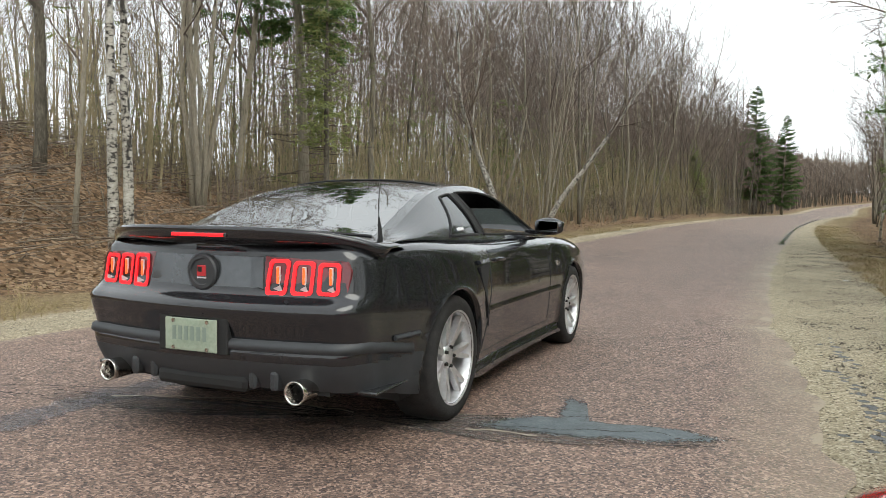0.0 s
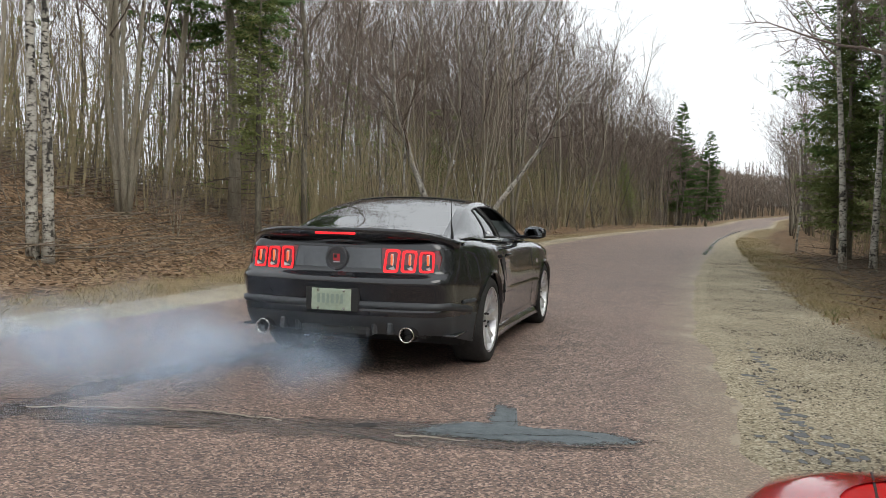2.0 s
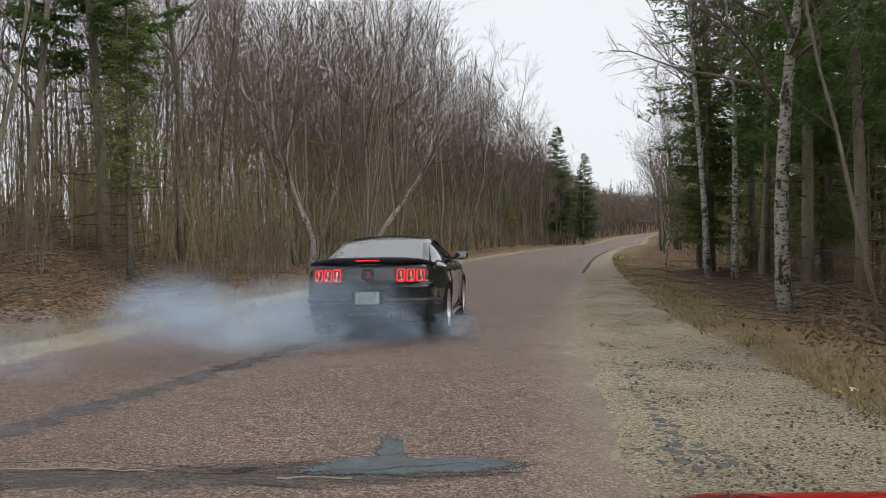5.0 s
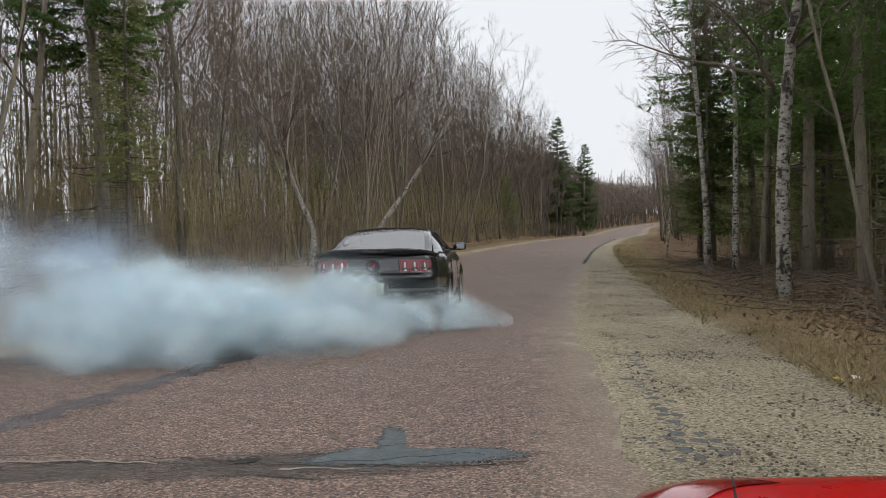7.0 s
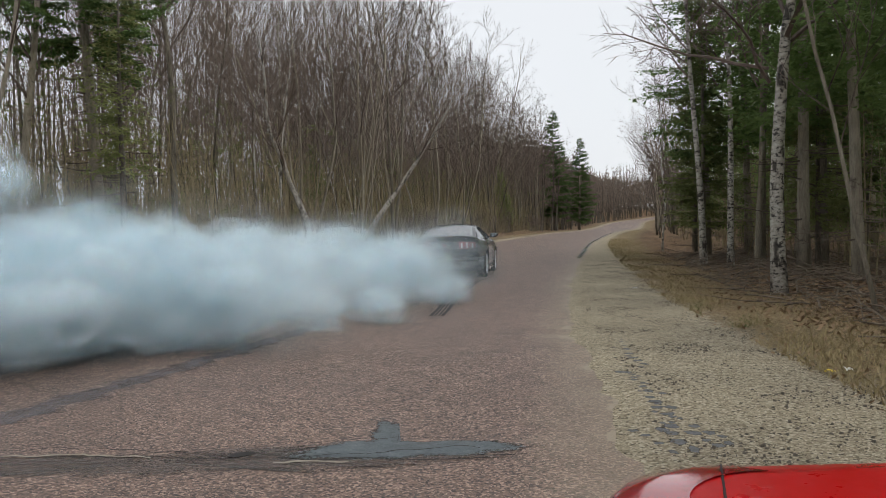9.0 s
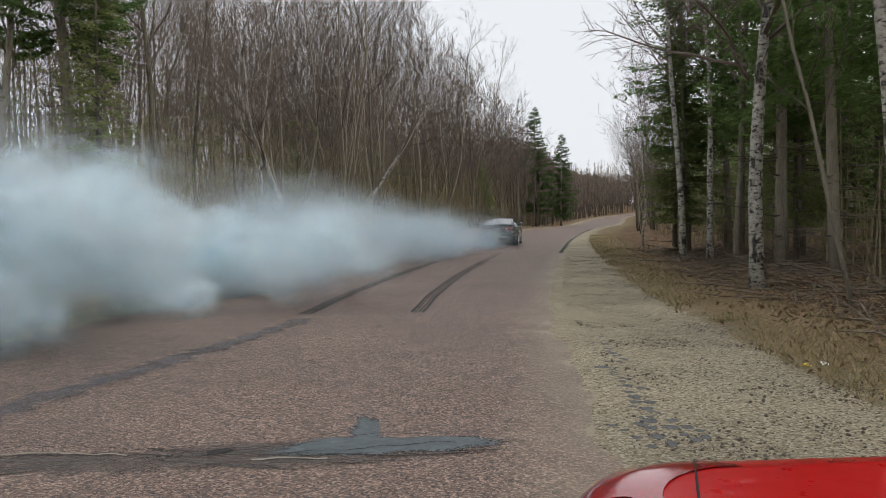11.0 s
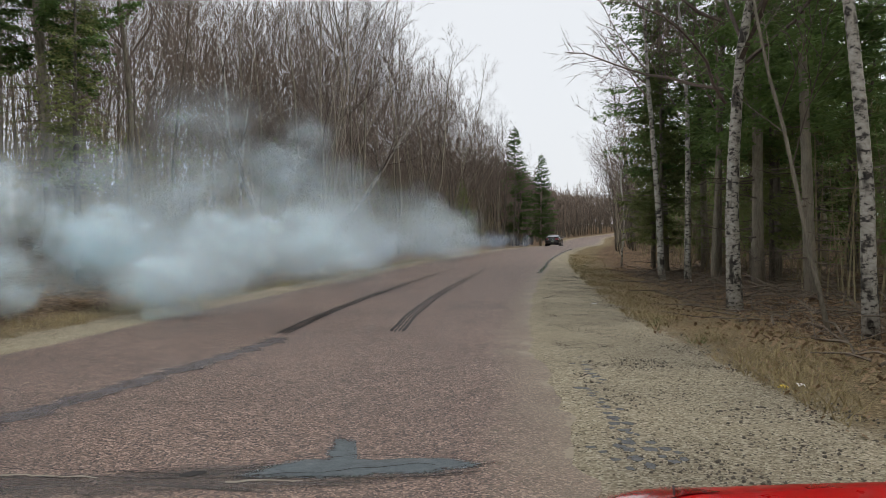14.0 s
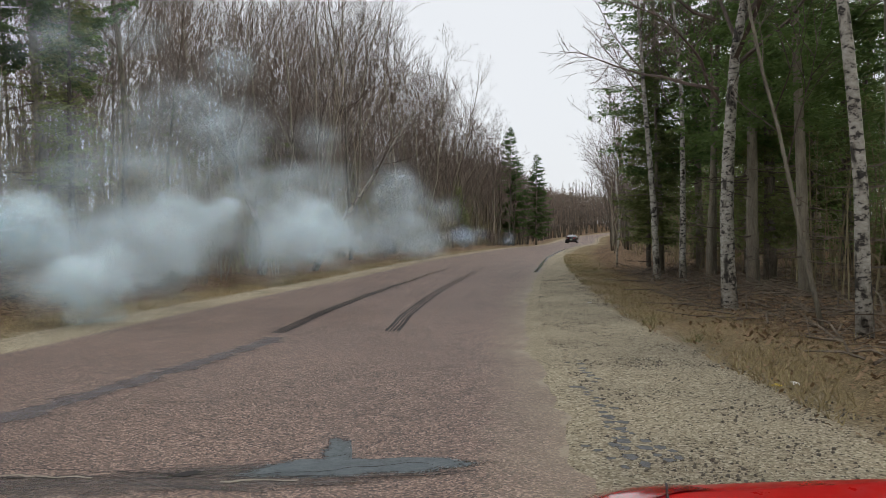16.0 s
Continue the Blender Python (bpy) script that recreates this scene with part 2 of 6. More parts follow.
def smoke_material(name, color, density):
    """Tyre smoke: soft see-through sheets that scatter light to both sides."""
    m, n, l, b = material(name)
    n.remove(b)
    out = n["Material Output"]
    tc = n.new("ShaderNodeTexCoord").outputs["Object"]
    info = n.new("ShaderNodeObjectInfo")
    sh = n.new("ShaderNodeVectorMath")
    sh.operation = "ADD"
    cb = n.new("ShaderNodeCombineXYZ")
    k = n.new("ShaderNodeMath")
    k.operation = "MULTIPLY"
    k.inputs[1].default_value = 50
    l.new(info.outputs["Random"], k.inputs[0])
    l.new(k.outputs[0], cb.inputs[0])
    l.new(tc, sh.inputs[0])
    l.new(cb.outputs[0], sh.inputs[1])
    t = noise_node(n, l, 1.9, 5, 0.58, sh.outputs[0])
    mr = n.new("ShaderNodeMapRange")
    mr.inputs[1].default_value, mr.inputs[2].default_value = 0.33, 0.65
    l.new(t.outputs["Fac"], mr.inputs[0])
    att = n.new("ShaderNodeAttribute")
    att.attribute_name = "soft"
    a1, a2 = n.new("ShaderNodeMath"), n.new("ShaderNodeMath")
    a1.operation = a2.operation = "MULTIPLY"
    a2.inputs[1].default_value = density
    l.new(mr.outputs[0], a1.inputs[0])
    l.new(att.outputs["Fac"], a1.inputs[1])
    l.new(a1.outputs[0], a2.inputs[0])
    tr, di, tl = n.new("ShaderNodeBsdfTransparent"), n.new("ShaderNodeBsdfDiffuse"), n.new("ShaderNodeBsdfTranslucent")
    half, mx = n.new("ShaderNodeMixShader"), n.new("ShaderNodeMixShader")
    di.inputs[0].default_value = tl.inputs[0].default_value = (*color, 1)
    half.inputs[0].default_value = 0.36
    l.new(di.outputs[0], half.inputs[1])
    l.new(tl.outputs[0], half.inputs[2])
    l.new(a2.outputs[0], mx.inputs[0])
    l.new(tr.outputs[0], mx.inputs[1])
    l.new(half.outputs[0], mx.inputs[2])
    l.new(mx.outputs[0], out.inputs[0])
    return m


M_ROAD, M_VERGE, M_BIRCH = asphalt(), verge(), birch_bark()
M_BARK = rough_stuff("grey_brown_bark", (0.08, 0.071, 0.056), (0.29, 0.258, 0.2), 7, fine=5, bump=0.8, dist=0.02, per_object=0.3, stretch=(1, 1, 0.25))
M_TWIG = rough_stuff("reddish_twigs", (0.082, 0.066, 0.054), (0.215, 0.17, 0.138), 2, per_object=0.35, bump=0)
M_NEEDLE = rough_stuff("spruce_needles", (0.06, 0.11, 0.034), (0.19, 0.28, 0.09), 1.5, rough=0.7, per_object=0.25, bump=0, thin=0.5)
M_CEDAR = rough_stuff("cedar_foliage", (0.085, 0.11, 0.036), (0.24, 0.27, 0.1), 1.5, rough=0.7, per_object=0.3, bump=0, thin=0.5)
M_STICK = rough_stuff("weathered_sticks", (0.06, 0.045, 0.032), (0.26, 0.21, 0.16), 3, bump=0.3)
M_LEAF = rough_stuff("dead_leaves", (0.12, 0.075, 0.042), (0.36, 0.25, 0.15), 9, bump=0)
M_GRASS = rough_stuff("dry_grass_blades", (0.16, 0.125, 0.06), (0.42, 0.34, 0.19), 3, bump=0)
M_GREEN = rough_stuff("fresh_grass_blades", (0.07, 0.08, 0.025), (0.2, 0.2, 0.085), 3, bump=0)
M_STONE = rough_stuff("dark_gravel", (0.035, 0.031, 0.027), (0.17, 0.148, 0.118), 12, bump=0.3)
M_SEAL = worn(rough_stuff("blue_grey_crack_sealant", (0.062, 0.076, 0.082), (0.165, 0.19, 0.2), 14, rough=0.6, bump=0.6, dist=0.004), 0.9)
M_SLAB = worn(rough_stuff("old_asphalt_slab", (0.05, 0.051, 0.055), (0.2, 0.2, 0.205), 16, rough=0.7, bump=0.6, dist=0.004), 0.95)
M_CRAZED = worn(rough_stuff("crazed_asphalt", (0.075, 0.067, 0.064), (0.2, 0.166, 0.152), 13, rough=0.75, bump=0.7, dist=0.005), 0.55)
M_STAIN = worn(rough_stuff("faded_tar_stain", (0.105, 0.1, 0.108), (0.18, 0.163, 0.168), 2.5, rough=0.7, fine=14, bump=0.4, dist=0.004), 0.62)
M_CRACK = plain("open_crack", (0.022, 0.02, 0.019), 0.95)
M_PALE = plain("pale_crack_dust", (0.3, 0.26, 0.21), 0.95)
M_SKID = worn(rough_stuff("burnt_rubber", (0.012, 0.011, 0.011), (0.045, 0.038, 0.036), 3, rough=0.6, fine=9, bump=0.2, dist=0.003), 0.92)
M_SMOKE = smoke_material("tyre_smoke", (0.82, 0.935, 0.985), 0.26)
M_MIST = smoke_material("spreading_tyre_smoke", (0.78, 0.895, 0.965), 0.052)
M_HAZE = smoke_material("thin_tyre_smoke", (0.62, 0.76, 0.94), 0.055)
M_BRUSH = rough_stuff("olive_brown_brush", (0.12, 0.1, 0.055), (0.34, 0.285, 0.175), 2, bump=0)
M_RED = paint("red_car_paint", (0.43, 0.004, 0.006), 0.0, 0.35, 0.45)
M_WET = plain("wet_grit", (0.24, 0.24, 0.245), 0.12)
M_YELLOW = plain("yellow_wrapper", (0.7, 0.5, 0.05), 0.4)
M_LITTER = plain("white_litter", (0.75, 0.74, 0.72), 0.6)
# ---------- mesh helpers ----------
class Builder:
    """Collects vertices and faces of one mesh."""

    def __init__(self):
        self.v, self.f = [], []

    def add(self, verts, faces):
        k = len(self.v)
        self.v.extend(tuple(p) for p in verts)
        self.f.extend(tuple(i + k for i in q) for q in faces)
        return k

    def grid(self, rows, close=False):
        """Faces over a list of equally long rows of points."""
        w = len(rows[0])
        k = self.add([p for r in rows for p in r], [])
        for i in range(len(rows) - 1):
            for j in range(w if close else w - 1):
                a, b2 = k + i * w + j, k + i * w + (j + 1) % w
                self.f.append((a, b2, b2 + w, a + w))

    def tube(self, pts, radii, sides=6, cap=True):
        k = len(self.v)
        pts = [Vector(p) for p in pts]
        n = len(pts)
        for i, p in enumerate(pts):
            d = (pts[min(i + 1, n - 1)] - pts[max(i - 1, 0)]).normalized()
            a = d.cross(Vector((0, 0, 1)) if abs(d.z) < 0.9 else Vector((1, 0, 0))).normalized()
            c = d.cross(a)
            for j in range(sides):
                t = 2 * math.pi * j / sides
                self.v.append(tuple(p + (a * math.cos(t) + c * math.sin(t)) * radii[i]))
        for i in range(n - 1):
            for j in range(sides):
                j2 = (j + 1) % sides
                self.f.append((k + i * sides + j, k + i * sides + j2, k + (i + 1) * sides + j2, k + (i + 1) * sides + j))
        if cap:
            self.f.append(tuple(k + j for j in reversed(range(sides))))
            self.f.append(tuple(k + (n - 1) * sides + j for j in range(sides)))

    def spike(self, p, q, r):
        """A three-sided twig from p to its tip q."""
        p, q = Vector(p), Vector(q)
        d = (q - p).normalized()
        a = d.cross(Vector((0.3, 0.2, 0.93))).normalized() * r
        c = d.cross(a)
        k = self.add([p + a, p - a * 0.5 + c * 0.87, p - a * 0.5 - c * 0.87, q], [])
        self.f += [(k, k + 1, k + 3), (k + 1, k + 2, k + 3), (k + 2, k, k + 3)]

    def box(self, x0, x1, y0, y1, z0, z1, bevel=0.0):
        b2 = bevel
        ring = lambda z, i: [(x0 + i, y0 + b2, z), (x0 + b2, y0 + i, z), (x1 - b2, y0 + i, z), (x1 - i, y0 + b2, z), (x1 - i, y1 - b2, z), (x1 - b2, y1 - i, z), (x0 + b2, y1 - i, z), (x0 + i, y1 - b2, z)]
        if b2 <= 0:
            k = self.add([(x, y, z) for z in (z0, z1) for x, y in ((x0, y0), (x1, y0), (x1, y1), (x0, y1))], [])
            self.f += [tuple(k + i for i in q) for q in ((3, 2, 1, 0), (4, 5, 6, 7), (0, 1, 5, 4), (1, 2, 6, 5), (2, 3, 7, 6), (3, 0, 4, 7))]
            return
        rows = [ring(z0, b2 * 0.6), ring(z0 + b2, 0), ring(z1 - b2, 0), ring(z1, b2 * 0.6)]
        k = len(self.v)
        self.grid(rows, close=True)
        self.f.append(tuple(k + j for j in reversed(range(8))))
        self.f.append(tuple(k + 24 + j for j in range(8)))

    def lathe(self, profile, axis="x", sides=32, centre=(0, 0, 0)):
        """Turns (along, radius) pairs about an axis."""
        rows = []
        for a, r in profile:
            row = []
            for j in range(sides):
                t = 2 * math.pi * j / sides
                c, s2 = r * math.cos(t), r * math.sin(t)
                p = {"x": (a, c, s2), "y": (c, a, s2), "z": (c, s2, a)}[axis]
                row.append((p[0] + centre[0], p[1] + centre[1], p[2] + centre[2]))
            rows.append(row)
        self.grid(rows, close=True)

    def mesh(self, name, mat, smooth=False):
        me = bpy.data.meshes.new(name)
        me.from_pydata(self.v, [], self.f)
        me.materials.append(mat)
        if smooth:
            me.polygons.foreach_set("use_smooth", [True] * len(me.polygons))
        me.update()
        return me


def part(name, b, mat, parent=None, label="", smooth=False):
    ob = new(name, b.mesh(name, mat, smooth))
    if parent is not None:
        ob.parent = parent
    if label:
        ob["label"] = label
    return ob


def tidy(ob, dist=0.0005):
    """Merge doubles and make the normals agree."""
    bm = bmesh.new()
    bm.from_mesh(ob.data)
    bmesh.ops.remove_doubles(bm, verts=bm.verts, dist=dist)
    bmesh.ops.recalc_face_normals(bm, faces=bm.faces)
    bm.to_mesh(ob.data)
    bm.free()
    return ob


def spline(keys, x):
    """A smooth curve through (x, value) keys."""
    xs, ys = [k[0] for k in keys], [k[1] for k in keys]
    if x <= xs[0]:
        return ys[0] + (x - xs[0]) * (ys[1] - ys[0]) / (xs[1] - xs[0])
    if x >= xs[-1]:
        return ys[-1] + (x - xs[-1]) * (ys[-1] - ys[-2]) / (xs[-1] - xs[-2])
    i = max(j for j in range(len(xs) - 1) if xs[j] <= x)
    h = xs[i + 1] - xs[i]
    slope = lambda j: (ys[min(j + 1, len(xs) - 1)] - ys[max(j - 1, 0)]) / (xs[min(j + 1, len(xs) - 1)] - xs[max(j - 1, 0)])
    t = (x - xs[i]) / h
    return ((2 * t**3 - 3 * t**2 + 1) * ys[i] + (t**3 - 2 * t**2 + t) * h * slope(i)
            + (3 * t**2 - 2 * t**3) * ys[i + 1] + (t**3 - t**2) * h * slope(i + 1))


def lerp(a, b, t):
    return a + (b - a) * t


def sat(x):
    return min(1.0, max(0.0, x))


# ---------- the lie of the land ----------
RIGHT = [(-60, -22), (-10, -3.1), (0, 0.55), (3.7, 1.95), (7.1, 3.2), (11.5, 4.95), (19.2, 8.45), (24.2, 10.8), (28.5, 12.95), (43, 20.2), (62, 31), (86, 45.5), (110, 59), (170, 93), (210, 122), (260, 170), (420, 340)]
LEFT = [(-60, -29), (-10, -10.5), (0, -6.7), (6.6, -3.88), (10.4, -2.37), (15, -0.67), (23.1, 2.77), (27.4, 4.9), (34.1, 8.0), (43.5, 12.8), (59.5, 22.5), (84, 37), (110, 51.5), (170, 85.5), (205, 112), (255, 163), (420, 331)]
LEVEL = [(-60, 0), (0, 0), (5, 0), (9, -0.08), (13, -0.14), (27, -0.24), (42, -0.18), (56, -0.05), (70, -0.03), (90, -0.2), (105, -0.28), (130, -0.1), (200, 0.9), (260, 3.5), (420, 5)]
BANK = [(-60, 2.8), (8, 3.5), (15, 3.6), (22, 2.5), (30, 1.5), (45, 1.1), (80, 0.8), (420, 1.5)]


def road_z(y):
    return spline(LEVEL, y)


def land(x, y):
    """Height of the ground, and its band: 0 sand, 1 grass, 2 fallen leaves."""
    dl, dr = (spline(LEFT, y) - x) * 0.9, (x - spline(RIGHT, y)) * 0.9
    z = road_z(y)
    if dl > 0:
        band = 0.0 if dl < 0.9 else min(2.0, (dl - 0.9) / 1.2 + 0.35)
        s = sat((dl - 3.2) / 8.5)
        rise = spline(BANK, y) * (s * s * (3 - 2 * s)) + 0.12 * sat((dl - 1.2) / 2)
        bumps = noise.noise((x * 0.5, y * 0.5, 0.3)) * 0.22 + noise.noise((x * 1.7, y * 1.7, 4)) * 0.07
        return z - 0.006 + rise + bumps * sat((dl - 1) / 3), band
    if dr > 0:
        wide = spline([(-20, 2.0), (4, 1.55), (9, 1.5), (20, 1.3), (35, 0.8), (60, 0.5), (200, 0.4)], y)
        band = 0.0 if dr < wide else min(2.0, (dr - wide) / 1.6 + 0.4)
        bumps = noise.noise((x * 0.6, y * 0.6, 7.3)) * 0.18 + noise.noise((x * 2, y * 2, 2)) * 0.05
        return z - 0.006 + bumps * sat((dr - wide) / 3) - 0.06 * sat((dr - wide) / 2), band
    inside = min(-dl, -dr) / 0.9
    return z - 0.006 - 0.054 * sat((inside - 0.4) / 0.5), 0.0


def steps(a, b, near, grow):
    out, x, d = [a], a, near
    while x < b:
        x += d
        d *= grow
        out.append(min(x, b))
    return out


def build_ground():
    ys = [-60, -45, -30, -20, -14, -10, -7, -5, -3, -1.5] + steps(0, 420, 0.4, 1.022)
    side = steps(0.0, 260, 0.22, 1.075)
    rows, bands = [], []
    for y in ys:
        xl, xr = spline(LEFT, y), spline(RIGHT, y)
        xs = [xl - d for d in reversed(side)] + [xl + 0.4] + [lerp(xl, xr, k / 6) for k in range(1, 6)] + [xr - 0.4] + [xr + d for d in side]
        row = []
        for x in xs:
            z, band = land(x, y)
            row.append((x, y, z))
            bands.append(band)
        rows.append(row)
    b = Builder()
    b.grid(rows)
    ob = part("ground", b, M_VERGE, smooth=True)
    a = ob.data.attributes.new("band", "FLOAT", "POINT")
    a.data.foreach_set("value", bands)
    tagged(ob, "sandy verge and forest floor of fallen leaves", "ground", kind="structure")


def build_road():
    ys = steps(-60, 0, 2.0, 1.0) + steps(0.12, 60, 0.12, 1.008) + steps(61, 420, 1.5, 1.03)
    rows, edge = [], []
    for y in ys:
        xl, xr = spline(LEFT, y), spline(RIGHT, y)
        xr += 0.16 * noise.noise((y * 0.7, 3, 0)) + 0.09 * noise.noise((y * 3.1, 9, 0)) + 0.03 * noise.noise((y * 9, 1, 0))
        xl += 0.05 * noise.noise((y * 1.1, 5, 2)) + 0.02 * noise.noise((y * 5, 5, 2))
        z, row = road_z(y), []
        for k in range(21):
            u = k / 20
            x = lerp(xl, xr, u)
            drop = -0.002 if k in (0, 20) else 0.0
            row.append((x, y, z + 0.004 + 0.03 * (1 - (2 * u - 1) ** 2) + drop))
            edge.append(max(sat(1 - (1 - u) * 6.5) * 0.9, sat(1 - u * 14) * 0.7))
        rows.append(row)
    b = Builder()
    b.grid(rows)
    ob = part("road", b, M_ROAD, smooth=True)
    a = ob.data.attributes.new("edge", "FLOAT", "POINT")
    a.data.foreach_set("value", edge)
    tagged(ob, "reddish-grey chip-sealed country road, sandy at the edges", "road", kind="structure")


def surface(x, y):
    """Height of road or ground at a place."""
    xl, xr = spline(LEFT, y), spline(RIGHT, y)
    if xl < x < xr:
        u = (x - xl) / (xr - xl)
        return road_z(y) + 0.004 + 0.03 * (1 - (2 * u - 1) ** 2)
    return land(x, y)[0]


build_ground()
build_road()


# ---------- trees ----------
def branch_points(rng, p, d, length, n, wobble, lift):
    pts, p, d = [Vector(p)], Vector(p), Vector(d).normalized()
    for _ in range(n):
        d = (d + Vector((rng.gauss(0, wobble), rng.gauss(0, wobble), rng.gauss(0, wobble) + lift))).normalized()
        p = p + d * (length / n)
        pts.append(p.copy())
    return pts


def along(pts, t):
    k = min(len(pts) - 2, int(t * (len(pts) - 1)))
    f = t * (len(pts) - 1) - k
    return pts[k].lerp(pts[k + 1], f), (pts[k + 1] - pts[k]).normalized()


def side_dir(rng, d, angle):
    a = d.orthogonal().normalized()
    c = d.cross(a)
    t = rng.uniform(0, 2 * math.pi)
    return d * math.cos(angle) + (a * math.cos(t) + c * math.sin(t)) * math.sin(angle)


def twiggy(b, rng, pts, r, count, length, sub, start=0.25):
    """Side shoots along a branch, each with finer twigs."""
    for i in range(count):
        t = start + (1 - start) * (i + rng.random()) / count
        p, d = along(pts, min(t, 0.999))
        ln = length * (1.15 - 0.75 * t) * rng.uniform(0.6, 1.3)
        q = branch_points(rng, p, side_dir(rng, d, rng.uniform(0.5, 0.95)), ln, 1, 0.16, 0.12)
        b.spike(q[0], q[1], max(0.0075, r * 0.45))
        for _ in range(sub):
            p2, d2 = along(q, rng.uniform(0.2, 0.98))
            b.spike(p2, p2 + side_dir(rng, d2, rng.uniform(0.3, 0.8)) * ln * rng.uniform(0.3, 0.6), 0.0055)


def bare_tree(seed, height, radius, bark, lean=0.0, crown_from=0.35, limbs=20, spread=1.0, stems=1, sub=3, wob=0.05, fan=1.0):
    rng = random.Random(seed)
    base = new("bare_tree")
    trunk, crown = Builder(), Builder()
    for s in range(stems):
        a = rng.uniform(0, 6.28) if stems == 1 else 6.28 * s / stems + rng.uniform(-0.3, 0.3)
        tilt = lean if stems == 1 else lean + rng.uniform(0.06, 0.16) * fan
        h, r = height * rng.uniform(0.85, 1.0), radius * rng.uniform(0.75, 1.0)
        d = Vector((math.cos(a) * tilt, math.sin(a) * tilt, 1))
        pts = branch_points(rng, (math.cos(a) * 0.12 * (stems > 1), math.sin(a) * 0.12 * (stems > 1), -0.25), d, h + 0.25, 11, wob * 1.35, 0.03)
        rad = [0.85 * r * (1.25 if i == 0 else 1.0) * (1 - 0.93 * (i / 11) ** 1.15) + 0.006 for i in range(12)]
        trunk.tube(pts, rad, 9)
        n = max(6, limbs // stems)
        for i in range(n):
            t = crown_from + (0.98 - crown_from) * (i + rng.random()) / n
            p, dd = along(pts, min(0.985, t))
            ln = height * 0.29 * spread * (1.25 - 0.95 * t) * rng.uniform(0.7, 1.25) + 0.35
            br = max(0.008, r * 0.46 * (1.1 - t))
            q = branch_points(rng, p, side_dir(rng, dd, rng.uniform(0.55, 0.95) * (0.8 + 0.3 * spread)), ln, 4, 0.1, 0.15)
            crown.tube(q, [br * (1 - 0.8 * j / 4) for j in range(5)], 3, cap=False)
            twiggy(crown, rng, q, br, 8, ln * 0.5, sub)
        twiggy(crown, rng, pts[7:], 0.02, 10, height * 0.09, sub, 0.0)
    part("trunk", trunk, bark, base, smooth=True)
    part("crown", crown, M_TWIG, base, "bare reddish-brown twigs")
    return base


def conifer(seed, height, radius, width, mat, clear=0.1, droop=-0.15, density=1.0, name="conifer_tree", skirt=0.6):
    """Straight trunk with whorls of branches that carry sprays of needles, dead and bare below."""
    rng = random.Random(seed)
    base = new(name)
    trunk, crown, dead = Builder(), Builder(), Builder()
    pts = branch_points(rng, (0, 0, -0.25), (rng.gauss(0, 0.02), rng.gauss(0, 0.02), 1), height + 0.25, 9, 0.012, 0.0)
    trunk.tube(pts, [radius * (1.2 if i == 0 else 1) * (1 - 0.95 * i / 9) + 0.006 for i in range(10)], 9)
    z = height * 0.08
    while z < height * 0.985:
        t = z / height
        full = t > clear
        reach = width * (1 - t) ** 0.75 * min(1, skirt + (t - clear) * 2.2) if full else width * 0.55
        for k in range(rng.choice((4, 5, 6)) if full else 3):
            if not full and rng.random() < 0.35:
                continue
            a = rng.uniform(0, 6.28)
            ln = reach * rng.uniform(0.65, 1.15) + 0.12
            p, _ = along(pts, min(0.99, t + rng.uniform(-0.01, 0.01)))
            q = branch_points(rng, p, (math.cos(a), math.sin(a), droop + 0.35 * t), ln, 4, 0.07, 0.03)
            r = 0.012 + 0.01 * (1 - t)
            (crown if full else dead).tube(q, [r, r * 0.8, r * 0.6, r * 0.4, r * 0.2], 3, cap=False)
            if not full:
                twiggy(dead, rng, q, r, 3, ln * 0.3, 2)
                continue
            for i in range(int((7 + ln * 18) * density)):
                p2, d2 = along(q, 0.1 + 0.89 * rng.random())
                out = side_dir(rng, d2, rng.uniform(0.3, 0.95))
                out.z = out.z * 0.5 - 0.14
                out.normalize()
                sp = rng.uniform(0.22, 0.44) * (0.7 + 0.4 * (1 - t))
                flat = out.cross(Vector((rng.gauss(0, .35), rng.gauss(0, .35), 1))).normalized()
                # a flat spray: short needled shoots to both sides of a side twig, drooping at the tip
                for j in range(3):
                    f = 0.2 + 0.3 * j
                    root = p2 + out * sp * f + Vector((0, 0, -0.12 * sp * f * f))
                    way = out * 0.75 + flat * (0.8 if j % 2 else -0.8) * (1.1 - 0.8 * f)
                    tip = root + way * sp * (0.55 - 0.28 * f) + Vector((0, 0, rng.uniform(-0.05, 0.01)))
                    w = way.cross(Vector((rng.gauss(0, .5), rng.gauss(0, .5), 1))).normalized() * sp * 0.17
                    kk = crown.add([root - w * 0.5, root.lerp(tip, 0.5) + w, tip], [])
                    crown.f.append((kk, kk + 1, kk + 2))
        z += height * 0.022 * rng.uniform(0.75, 1.25)
    part("trunk", trunk, M_BARK, base, smooth=True)
    part("crown", crown, mat, base, "dark green needles")
    part("dead_branch", dead, M_TWIG, base, "bare dead lower branches")
    return base


def place(proto, x, y, size=1.0, turn=0.0, tilt=0.0, z=None):
    m = pose(x, y, surface(x, y) if z is None else z) @ pose(0, 0, 0, 0, tilt, 0) @ pose(0, 0, 0, 0, 0, turn) @ Matrix.Scale(size, 4)
    return copy_thing(proto, m)


def put(ob, x, y, turn=0.0, tilt=0.0, size=1.0):
    """Set a one-off tree in place."""
    ob.matrix_basis = pose(x, y, surface(x, y)) @ pose(0, 0, 0, 0, tilt, 0) @ pose(0, 0, 0, 0, 0, turn) @ Matrix.Scale(size, 4)
    return ob


